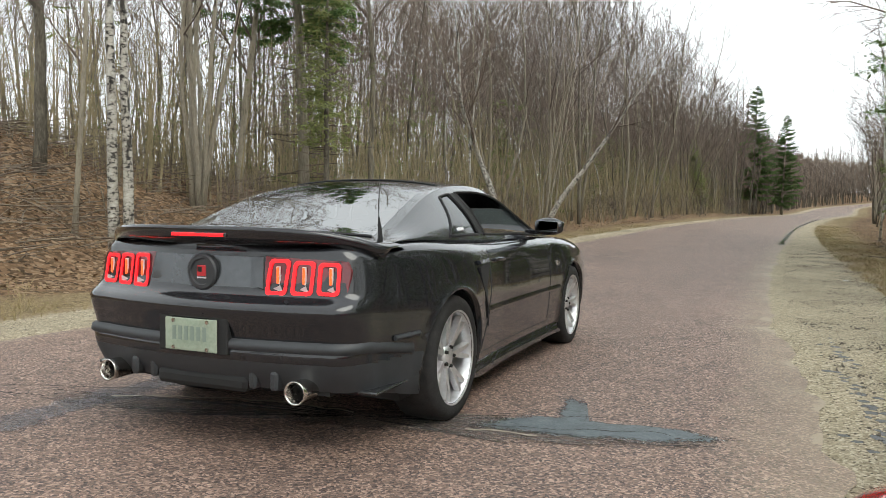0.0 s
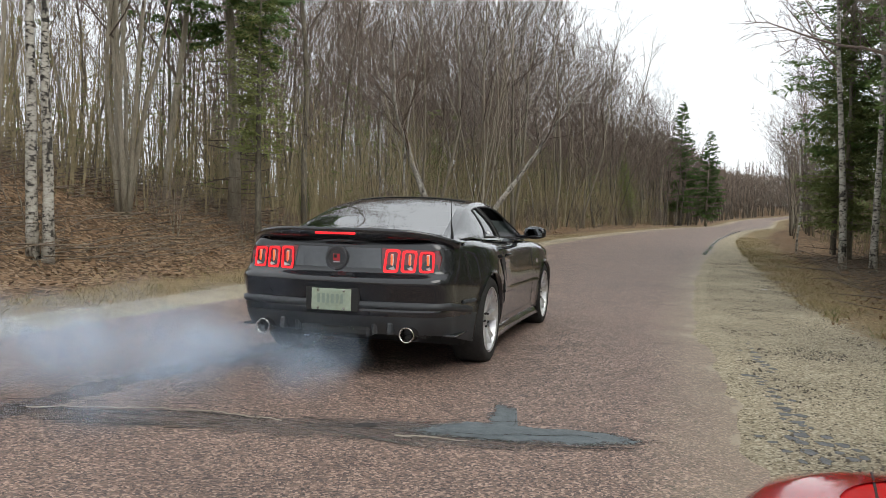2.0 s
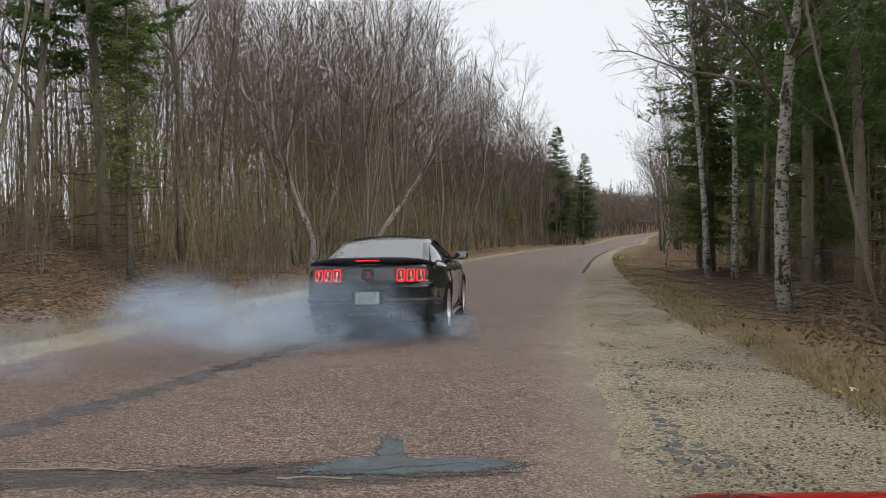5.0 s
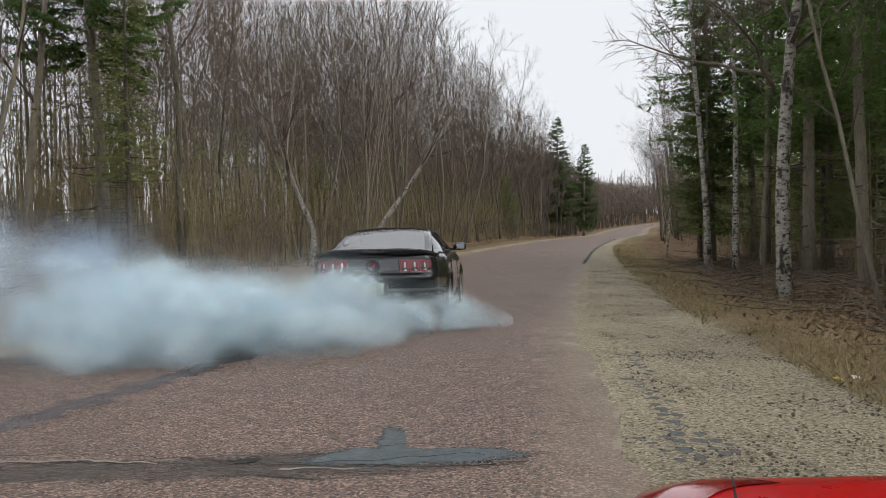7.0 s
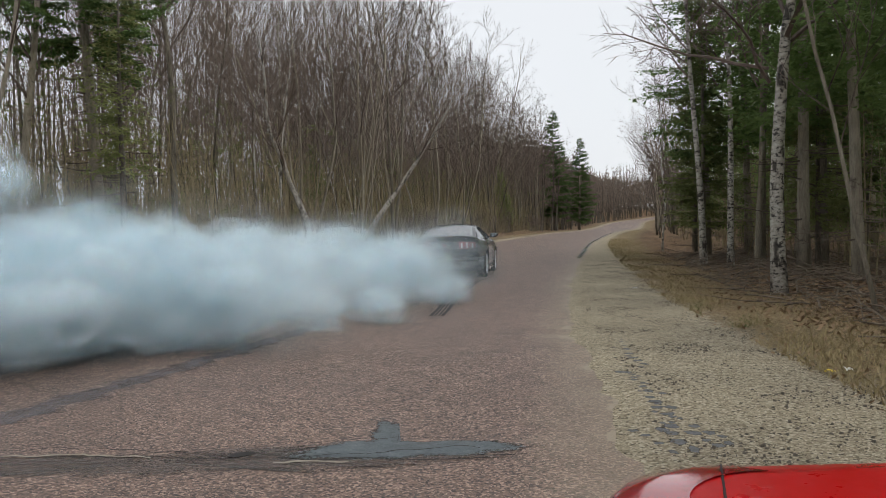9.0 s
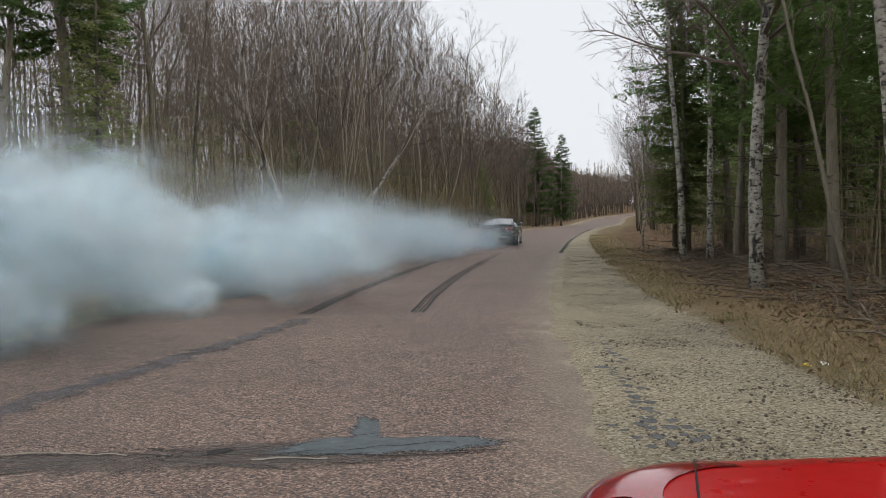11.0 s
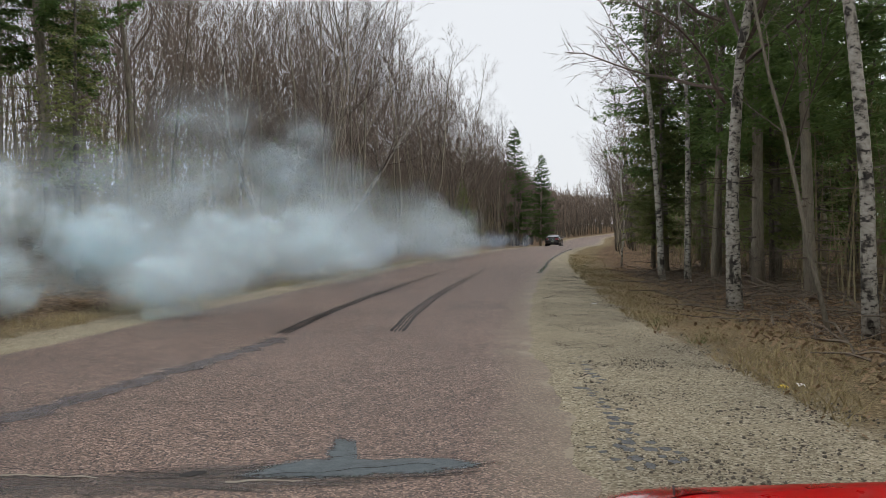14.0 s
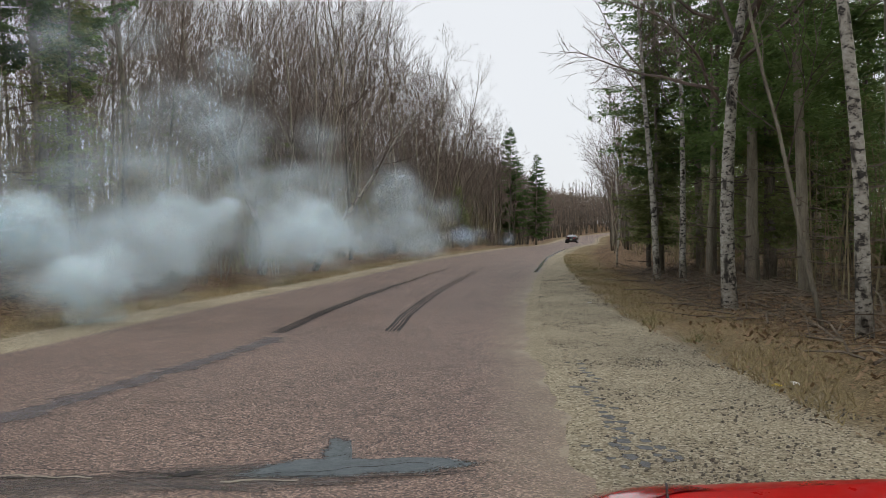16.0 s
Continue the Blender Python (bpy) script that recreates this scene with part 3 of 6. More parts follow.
LOWER = [(0, 1.0), (66, 0.97), (82, 0.8), (100, 0.68), (120, 0.68), (420, 0.75)]
LB = "slender bare grey-brown hardwood of the roadside wood"
LR = "dense dark green spruce in the roadside wood"


def plant_trees():
    rng = random.Random(5)
    stems = [bare_tree(11, 14.2, 0.07, M_BARK, limbs=19, wob=0.07), bare_tree(12, 15.0, 0.085, M_BARK, limbs=21, crown_from=0.42, wob=0.065),
             bare_tree(13, 13.2, 0.06, M_BARK, limbs=17, lean=0.06, wob=0.08), bare_tree(14, 13.8, 0.065, M_BARK, limbs=24, stems=3, crown_from=0.4),
             bare_tree(15, 11.0, 0.05, M_BARK, limbs=16, crown_from=0.25, lean=0.08), bare_tree(16, 15.0, 0.105, M_BARK, limbs=22, crown_from=0.35, spread=1.15)]
    birches = [bare_tree(21, 13, 0.075, M_BIRCH, limbs=18, lean=0.05), bare_tree(22, 11.5, 0.06, M_BIRCH, limbs=15, lean=0.12, crown_from=0.45)]
    shrubs = [bare_tree(31, 2.6, 0.02, M_BARK, limbs=12, stems=4, crown_from=0.15, spread=1.5, sub=2), bare_tree(32, 3.8, 0.025, M_BARK, limbs=12, stems=3, crown_from=0.2, spread=1.2, sub=2)]
    for o in stems:
        tagged(o, LB, "tree", "hardwoods of the roadside wood")
    for o in birches:
        tagged(o, "thin white-barked birch, bare of leaves", "tree", "birches of the roadside wood")
    for o in shrubs:
        o.name = "bare_shrub"
        tagged(o, "leafless many-stemmed shrub at the wood's edge", "shrub", "shrubs at the wood's edge")
    spruces = [conifer(41, 13, 0.12, 2.6, M_NEEDLE, clear=0.24, density=0.95), conifer(42, 10, 0.09, 2.0, M_CEDAR, clear=0.15, density=0.95), conifer(43, 15, 0.14, 2.7, M_NEEDLE, clear=0.28, density=0.95),
               conifer(44, 5.0, 0.05, 1.2, M_CEDAR, clear=0.05, density=1.1)]
    for o in spruces:
        tagged(o, LR, "tree", "spruces of the roadside wood")
    hold = []
    for protos in (stems, birches, shrubs, spruces):
        hold.append(protos)
    # the wood on the bank, front rows first
    used = []

    def free(x, y, gap):
        if any((x - a) ** 2 + (y - b2) ** 2 < gap * gap for a, b2 in used):
            return False
        used.append((x, y))
        return True

    for x, y in ((-6.1, 14.4), (-8.3, 16.5), (-6.9, 14.2), (-6.3, 19.5), (-4.4, 23.9), (-3.5, 22.1), (-6.2, 23), (4.4, 33.5), (2.2, 31), (-4.6, 21.2)):
        used.append((x, y))
    first = {id(o): True for ps in hold for o in ps}

    def set_one(proto, x, y, size, turn, tilt):
        if first.get(id(proto)):
            first[id(proto)] = False
            put(proto, x, y, turn, tilt, size)
        else:
            place(proto, x, y, size, turn, tilt)

    count = 0
    while count < 195:
        y = 17 + 100 * rng.random() ** 1.35
        d = 4.2 + (26 if y > 22 else 20) * rng.random() ** 1.5
        x = spline(LEFT, y) - d / 0.9
        if y < 30 and d < 6 or x < -0.2 * y or not free(x, y, 0.55 if y > 26 else 1.1):
            continue
        r = rng.random()
        if r < 0.80:
            o, sz = rng.choice(stems), rng.uniform(0.95, 1.28)
        elif r < 0.88:
            o, sz = rng.choice(birches), rng.uniform(0.95, 1.2)
        else:
            o, sz = rng.choice(spruces[1:2] + spruces[3:]), rng.uniform(0.5, 0.85)
        sz *= spline(LOWER, y)
        set_one(o, x, y, sz, rng.uniform(0, 360), rng.gauss(0, 4.5))
        count += 1
    count = 0
    while count < 40:
        y = 24 + 90 * rng.random()
        x = spline(LEFT, y) - rng.uniform(3.2, 5.5)
        if not free(x, y, 0.8):
            continue
        set_one(rng.choice(shrubs), x, y, rng.uniform(0.6, 1.1), rng.uniform(0, 360), 0)
        count += 1
    # open bank beside the twin birch: a few thin stems and shrubs
    for x, y, k, sz in ((-12, 21, 4, 1.0), (-13.5, 26, 0, 0.9), (-10.5, 27, 2, 0.95), (-15, 23, 1, 0.9), (-17, 30, 5, 0.9), (-9.5, 30.5, 3, 1.0), (-12.8, 33, 0, 1.0), (-19, 28, 2, 1.0), (-20, 36, 1, 1.0),
                        (-16, 38, 3, 1.0), (-7.4, 27.5, 1, 0.9), (-8.8, 24.5, 2, 0.8), (-23, 34, 0, 1.0), (-25, 42, 4, 1.1), (-21, 45, 5, 1.0), (-28, 48, 1, 1)):
        place(stems[k], x, y, sz, rng.uniform(0, 360), rng.gauss(0, 2))
    for i in range(14):
        y = rng.uniform(15, 24)
        place(rng.choice(shrubs), spline(LEFT, y) - rng.uniform(5, 11), y, rng.uniform(0.4, 0.7), rng.uniform(0, 360))
    # the other side of the road: spruces among pale trunks
    count = 0
    for x, y in ((9.2, 11.9), (12.8, 19.9), (13.1, 19.6), (8.05, 8.4), (7.8, 7.8), (14.7, 23.0), (13.5, 18.6)):
        used.append((x, y))
    while count < 72:
        y = 1.5 + 100 * rng.random() ** 1.45
        d = 4.6 + 1.2 * sat((25 - y) / 15) + 17 * rng.random() ** 1.4
        if y > 30:
            d -= 1.5
        x = spline(RIGHT, y) + d / 0.9
        if not free(x, y, 0.9 if y > 25 else 1.25):
            continue
        r = rng.random()
        if r < 0.66 and (y < 22 or d > 6.8):
            o, sz = rng.choice(spruces[:3] + spruces[:3] + spruces[3:]), rng.uniform(0.95, 1.3)
        elif r < 0.76:
            o, sz = rng.choice(birches), rng.uniform(0.9, 1.2)
        else:
            o, sz = rng.choice(stems), rng.uniform(0.75, 1.05)
        if y > 45 and r < 0.62 and rng.random() < 0.6:
            o, sz = rng.choice(stems), rng.uniform(0.8, 1.0)
        set_one(o, x, y, sz, rng.uniform(0, 360), rng.gauss(0, 2.0))
        count += 1

    for x, y, k, sz in ((14.9, 23.0, 0, 1.0), (15.0, 20.3, 2, 0.95), (14.6, 17.2, 0, 0.95), (17.0, 27.0, 1, 1.15), (11.6, 12.6, 2, 0.9), (12.4, 15.2, 0, 1.0), (18.0, 25.0, 2, 1.1), (17.4, 21.5, 0, 1.1), (10.7, 9.6, 0, 0.95), (11.4, 7.4, 2, 0.95), (13.9, 21.6, 1, 1.25)):
        set_one(spruces[k], x, y, sz, 70 * x, 0.0)

    # the wood goes on behind the camera, unseen, added to darken the car's reflections
    for i in range(34):
        y = rng.uniform(-30, 3)
        side = rng.random() < 0.6
        x = spline(RIGHT, y) + rng.uniform(5.5, 18) if side else spline(LEFT, y) - rng.uniform(6, 18)
        if free(x, y, 1.3):
            place(rng.choice(spruces[:3] if side and rng.random() < 0.6 else stems), x, y, rng.uniform(0.85, 1.1), rng.uniform(0, 360))
    # trees that stand out
    put(tagged(bare_tree(51, 11, 0.125, M_BIRCH, stems=2, limbs=20, crown_from=0.5, wob=0.016, fan=0.12), "twin-stemmed white paper birch at the foot of the bank", "tree"), -6.1, 14.4, 20)
    put(tagged(bare_tree(52, 12, 0.16, M_BARK, lean=0.04, limbs=16, crown_from=0.3, wob=0.035), "smooth grey-brown roadside hardwood, bare", "tree"), -8.6, 16.2, 200)
    put(tagged(bare_tree(53, 9, 0.065, M_BARK, limbs=14, wob=0.03), "thin bare sapling at the foot of the bank", "tree"), -6.9, 14.2, 80)
    put(tagged(bare_tree(54, 12.5, 0.085, M_BARK, stems=8, limbs=56, crown_from=0.35, wob=0.04), "clump of bare maple stems spreading from one root", "tree"), -6.3, 19.5, 30)
    put(tagged(bare_tree(55, 12.5, 0.17, M_BARK, limbs=18, crown_from=0.3, wob=0.025), "stout grey bare hardwood trunk", "tree"), -6.2, 23, 100)
    put(tagged(conifer(56, 15, 0.19, 3.9, M_NEEDLE, clear=0.37, density=2.6, skirt=0.95), "tall dark green spruce, dead branches below", "tree"), -4.4, 23.9, 0)
    put(tagged(conifer(57, 9.5, 0.1, 1.5, M_CEDAR, clear=0.3, density=0.45), "thin ragged conifer with sparse yellow-green needles", "tree"), -3.4, 22.1, 70)
    lean = bare_tree(58, 10.5, 0.17, M_BIRCH, limbs=14, crown_from=0.55, wob=0.05)
    put(tagged(lean, "white birch leaning out over the road", "tree"), 4.4, 33.5, 0, 25)
    put(tagged(bare_tree(59, 10, 0.18, M_BIRCH, limbs=16, crown_from=0.4, spread=1.3, wob=0.09), "crooked pale birch forking low", "tree"), 1.9, 30.5, 40, 4)
    put(tagged(bare_tree(60, 10, 0.09, M_BIRCH, limbs=14, crown_from=0.5), "slim white birch in the wood's front row", "tree"), 1.0, 30.8, 90, -3)
    put(tagged(conifer(61, 15.2, 0.2, 3.1, M_NEEDLE, clear=0.12, density=3), "tall pointed spruce standing above the wood", "tree"), 37.0, 90.8)
    put(tagged(conifer(62, 13.2, 0.18, 2.8, M_NEEDLE, clear=0.12, density=3), "pointed spruce standing above the wood", "tree"), 44.6, 100.5)
    put(tagged(bare_tree(63, 12, 0.16, M_BIRCH, limbs=20, crown_from=0.4, spread=1.7, wob=0.03), "stout flaky-barked birch with wide bare limbs", "tree"), 9.2, 11.9, 150, -3)
    limb, rng2 = Builder(), random.Random(8)
    for z, d, ln in ((4.05, (-1.0, 0.25, 0.1), 3.9), (3.8, (-0.7, 0.1, 0.75), 3.6), (5.3, (-0.9, -0.2, 0.4), 3.4)):
        q = branch_points(rng2, (0.05, 0, z), d, ln, 7, 0.24, 0.02)
        limb.tube(q, [0.036 * (1 - 0.8 * j / 7) for j in range(8)], 5)
        twiggy(limb, rng2, q, 0.022, 16, 1.25, 5, 0.25)
    big = next(o for o in scene.objects if "flaky-barked" in o.get("label", ""))
    lo = part("limb", limb, M_TWIG, big, "long bare limb reaching over the road")
    lo.matrix_basis = pose(0, 0, 0, 0, 0, -150)
    for x, y, sz in ((30.5, 51, 0.85), (32, 54, 0.8), (33.5, 57, 0.8), (36, 61, 0.8), (38, 65, 0.75), (40, 69, 0.72), (44, 76, 0.68), (47, 80, 0.66), (52, 90, 0.66)):
        place(stems[5], x, y, sz, rng.uniform(0, 360), -9)
    put(tagged(bare_tree(64, 11.5, 0.14, M_BIRCH, limbs=16, crown_from=0.5, wob=0.02), "white birch with dark scars on its bark", "tree"), 12.8, 19.9, 0, -2)
    put(tagged(bare_tree(65, 11, 0.12, M_BIRCH, limbs=14, crown_from=0.5, wob=0.02), "pale birch trunk among spruces", "tree"), 13.3, 19.3, 50)
    put(tagged(bare_tree(66, 11.5, 0.13, M_BARK, limbs=16, crown_from=0.45, wob=0.02), "grey trunk of a roadside hardwood", "tree"), 13.6, 18.5, 130)
    put(tagged(bare_tree(67, 8.5, 0.032, M_BARK, limbs=13, crown_from=0.25, wob=0.05), "thin crooked bare sapling among brush", "tree"), 8.05, 8.4, 20, -3)
    put(tagged(bare_tree(68, 11.5, 0.115, M_BIRCH, limbs=15, crown_from=0.45, wob=0.025), "scarred pale birch at the brush's edge", "tree"), 7.9, 7.6, 70, -2)
    put(tagged(bare_tree(69, 10, 0.15, M_BARK, limbs=26, crown_from=0.2, spread=1.6, lean=0.12, wob=0.05), "bare hardwood arching over the road far off", "tree"), 37.5, 66, 200)


def far_woods():
    """The wood beyond the front rows, as one mass of stems and twigs."""
    rng = random.Random(9)
    trunks, twigs = Builder(), Builder()
    for i in range(2700):
        if i >= 1700:
            y = rng.uniform(84, 270)
            x = spline(LEFT, y) - 3.5 - 30 * rng.random() ** 1.5 if i < 2350 else spline(RIGHT, y) + 3.5 + 22 * rng.random() ** 1.5
        elif i >= 1300:
            y = rng.uniform(215, 330)
            x = 0.53 * y + rng.uniform(-45, 40)
            if abs(x - (spline(LEFT, y) + spline(RIGHT, y)) / 2) < 7:
                continue
        elif i < 900:
            y = rng.uniform(28, 260)
            x = spline(LEFT, y) - (rng.uniform(20, 75) if y < 110 else rng.uniform(4, 60))
        else:
            y = rng.uniform(10, 260)
            x = spline(RIGHT, y) + (rng.uniform(20, 60) if y < 100 else rng.uniform(4, 50))
        z, h = land(x, y)[0], rng.uniform(12, 16.5) * (spline(LOWER, y) if i < 1300 or i >= 1700 else 1.0)
        if i < 1300 and x < -0.22 * y and (y < 45 or rng.random() < 0.35):
            continue
        top = Vector((x + rng.gauss(0, 0.5), y + rng.gauss(0, 0.5), z + h))
        base = Vector((x, y, z - 0.2))
        trunks.tube([base, base.lerp(top, 0.5) + Vector((rng.gauss(0, .15), rng.gauss(0, .15), 0)), top], [0.1, 0.07, 0.015], 4, cap=False)
        for k in range(22 if i < 1700 else 13):
            t = rng.uniform(0.25, 1.0)
            p = base.lerp(top, t)
            a = rng.uniform(0, 6.28)
            ln = rng.uniform(0.7, 2.0) * (1.3 - 0.8 * t)
            d = Vector((math.cos(a), math.sin(a), rng.uniform(0.7, 1.8))).normalized()
            q = p + d * ln
            twigs.spike(p, q, 0.045)
            for _ in range(3):
                p2 = p.lerp(q, rng.uniform(0.3, 0.9))
                twigs.spike(p2, p2 + side_dir(rng, d, 0.6) * ln * 0.7, 0.028)
    ob = part("far_wood", trunks, M_BARK, None)
    tagged(ob, "far bare hardwood stems of the wood", "woods", kind="stuff")
    ob = part("far_wood_twigs", twigs, M_TWIG, None)
    tagged(ob, "far mass of bare reddish twigs", "woods", kind="stuff")


def brushwood():
    """Thin saplings and brush that fill the wood between the trunks."""
    rng = random.Random(19)
    b = Builder()
    for i in range(9500):
        if i < 7800:
            y = 18 + 100 * rng.random() ** 1.3
            d = 4.4 + 24 * rng.random() ** 1.3
            x = spline(LEFT, y) - d / 0.9
            if y < 24 and d < 7:
                continue
        else:
            y = -8 + 100 * rng.random() ** 1.2
            x = spline(RIGHT, y) + 5.8 + 18 * rng.random()
        h = rng.uniform(1.2, 6.0) if i % 3 else rng.uniform(0.6, 2.2)
        p = Vector((x, y, land(x, y)[0] - 0.05))
        q = p + Vector((rng.gauss(0, 0.12) * h, rng.gauss(0, 0.12) * h, h))
        b.spike(p, q, 0.012 + 0.0035 * h)
        for _ in range(5):
            s = p.lerp(q, rng.uniform(0.2, 0.9))
            b.spike(s, s + Vector((rng.gauss(0, 0.35), rng.gauss(0, 0.35), rng.uniform(0.1, 0.7))) * h * 0.28, 0.009)
    tagged(part("brushwood", b, M_BRUSH), "olive-brown saplings and brush between the trunks", "brush", kind="stuff")


def twig_canopy():
    """Fine twigs that thicken the crowns of the wood on the bank."""
    rng = random.Random(23)
    b = Builder()
    n = 0
    while n < 72000:
        y = 19 + 105 * rng.random() ** 1.15
        d = 4.6 + 26 * rng.random()
        x = spline(LEFT, y) - d / 0.9
        if x < -0.2 * y and (x < -0.6 * y or rng.random() < 0.45):
            continue
        z = (3.5 + 12.5 * rng.random() ** 0.8) * spline(LOWER, y)
        if noise.noise((x * 0.42, y * 0.42, z * 0.25)) < -0.05 + 0.25 * sat((z - 12) / 4) or y < 24 and d < 8:
            continue
        p = Vector((x, y, land(x, y)[0] + z))
        ln = rng.uniform(0.7, 2.0)
        q = p + Vector((rng.gauss(0, 0.33), rng.gauss(0, 0.33), rng.uniform(0.4, 1.1))).normalized() * ln
        b.spike(p, q, 0.006 + 0.00019 * y)
        n += 1
    for _ in range(16000):
        y = 76 + 150 * rng.random()
        x = spline(LEFT, y) - 3.5 - 26 * rng.random() ** 1.5
        p = Vector((x, y, land(x, y)[0] + (2.5 + 12.5 * rng.random() ** 0.8) * spline(LOWER, y)))
        q = p + Vector((rng.gauss(0, 0.4), rng.gauss(0, 0.4), rng.uniform(0.3, 1.0))).normalized() * rng.uniform(1.0, 2.2)
        b.spike(p, q, 0.006 + 0.0002 * y)
    tagged(part("twig_canopy", b, M_TWIG), "reddish haze of fine bare twigs in the wood", "twigs", kind="stuff")


def green_depths():
    """Foliage deep in the spruce wood, and green saplings under the hardwoods."""
    rng = random.Random(29)
    dark, light = Builder(), Builder()
    n = 0
    while n < 80000:
        right = rng.random() < 0.8
        if right:
            y = -6 + 75 * rng.random() ** 1.2
            deep = rng.random() < 0.3
            x = spline(RIGHT, y) + (24 + 20 * rng.random() if deep else 6.2 + 17 * rng.random())
            z = 0.8 + 9.5 * rng.random()
        else:
            y = 20 + 80 * rng.random()
            x = spline(LEFT, y) - 5.5 - 18 * rng.random()
            z = 0.5 + 5.5 * rng.random() ** 1.2
        v = noise.noise((x * 0.45, y * 0.45, z * 0.4))
        if v < (-0.1 if right else 0.15):
            continue
        p = Vector((x, y, land(x, y)[0] + z))
        a = rng.uniform(0, 6.28)
        out = Vector((math.cos(a), math.sin(a), rng.gauss(-0.12, 0.25)))
        sp = rng.uniform(0.16, 0.36) * (3.0 if right and deep else 1)
        tip = p + out * sp
        b = light if v > 0.12 or not right else dark
        for _ in range(3):
            tip = p + Vector((out.x + rng.gauss(0, 0.45), out.y + rng.gauss(0, 0.45), out.z + rng.gauss(0, 0.3))) * sp
            w = (tip - p).cross(Vector((rng.gauss(0, 0.6), rng.gauss(0, 0.6), 1))).normalized() * sp * 0.13
            k = b.add([p - w * 0.4, p.lerp(tip, 0.5) + w, tip], [])
            b.f.append((k, k + 1, k + 2))
        n += 1
    tagged(part("deep_foliage", dark, M_NEEDLE), "dark green needles deep in the spruce wood", "foliage", kind="stuff")
    tagged(part("pale_foliage", light, M_CEDAR), "yellow-green cedar foliage in the wood", "foliage", kind="stuff")


plant_trees()
far_woods()
brushwood()
twig_canopy()
green_depths()

# ---------- the black coupe ----------
M_BLACK = paint("black_car_paint", (0.014, 0.0145, 0.017), 0.0, 0.2, 1.0, 1.58)
M_SATIN = plain("dark_grey_satin_panel", (0.085, 0.09, 0.096), 0.16, 0.6, 0.5)
M_PLASTIC = plain("charcoal_plastic", (0.035, 0.038, 0.042), 0.48)
M_MATT = plain("black_rubber_and_plastic", (0.012, 0.012, 0.012), 0.75)
M_TYRE = rough_stuff("tyre_rubber", (0.014, 0.014, 0.014), (0.04, 0.038, 0.037), 20, rough=0.8, bump=0.3, dist=0.003)
M_RIM = plain("silver_alloy", (0.62, 0.62, 0.63), 0.32, 0.75, speck=0.12)
M_CHROME = plain("polished_steel", (0.6, 0.58, 0.55), 0.16, 1.0, speck=0.15)
# mirror colour darkened in place of the dark woods it should reflect
M_MIRROR = plain("darkened_mirror", (0.22, 0.23, 0.24), 0.03, 1.0)
M_DISC = plain("brake_disc_steel", (0.3, 0.3, 0.3), 0.35, 1.0)
M_CORNER = plain("corner_lamp_lens", (0.3, 0.006, 0.012), 0.1, 0.0, 0.6)
M_LENS = plain("red_lamp_lens", (0.24, 0.014, 0.024), 0.12, 0.0, 1.0)
M_LAMPBOX = plain("smoked_lamp_recess", (0.03, 0.027, 0.028), 0.2, 0.2, 0.6)
M_SILVER = plain("frosted_reflector", (0.62, 0.6, 0.6), 0.35, 0.2)
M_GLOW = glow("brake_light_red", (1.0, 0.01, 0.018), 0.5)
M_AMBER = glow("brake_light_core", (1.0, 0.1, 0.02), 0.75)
M_LAMPRED = plain("dark_red_lamp_glass", (0.13, 0.008, 0.013), 0.1, 0.0, 0.8)
M_PLATE = rough_stuff("dull_green_white_plate", (0.22, 0.27, 0.2), (0.38, 0.43, 0.34), 6, rough=0.5, bump=0)
M_PLATEBAR = plain("faded_plate_print", (0.2, 0.25, 0.21), 0.6)
M_WHITE = plain("white_sticker", (0.7, 0.7, 0.7), 0.5)
M_BADGERED = plain("red_badge_enamel", (0.5, 0.03, 0.04), 0.3)
M_SEAT = rough_stuff("black_seat_cloth", (0.015, 0.015, 0.016), (0.05, 0.05, 0.052), 12, bump=0.2)
M_REARGLASS = clear_glass("rear_window_glass", (0.20, 0.22, 0.22), 1.0, 4.5)
M_SIDEGLASS = clear_glass("side_window_glass", (0.45, 0.5, 0.46), 1.0)
M_DARKGLASS = plain("dark_quarter_glass", (0.008, 0.009, 0.01), 0.04, 0.0, 0.15)

WIDTH = [(-1.1, 0.78), (-0.8, 0.825), (-0.5, 0.885), (-0.2, 0.932), (0.2, 0.945), (0.55, 0.925), (0.9, 0.905), (1.5, 0.9), (2.1, 0.905), (2.45, 0.92), (2.75, 0.925), (3.1, 0.91), (3.4, 0.87), (3.7, 0.8)]
BELT = [(-1.1, 0.955), (-0.7, 0.975), (-0.3, 0.985), (0.3, 0.972), (1.0, 0.955), (2.0, 0.95), (2.6, 0.93), (3.2, 0.86), (3.65, 0.74)]
TUCK = [(0.0, 0.945), (0.08, 0.965), (0.25, 0.985), (0.45, 0.995), (0.58, 1.0), (0.72, 0.985), (0.85, 0.965), (0.93, 0.945), (0.97, 0.92), (1.0, 0.885)]
TAIL = [(0.22, -0.95), (0.28, -0.985), (0.36, -1.02), (0.42, -1.03), (0.46, -1.01), (0.5, -1.015), (0.62, -1.05), (0.655, -1.052), (0.675, -1.035), (0.715, -0.982), (0.735, -0.97), (0.92, -0.935), (0.955, -0.92), (1.0, -0.89)]


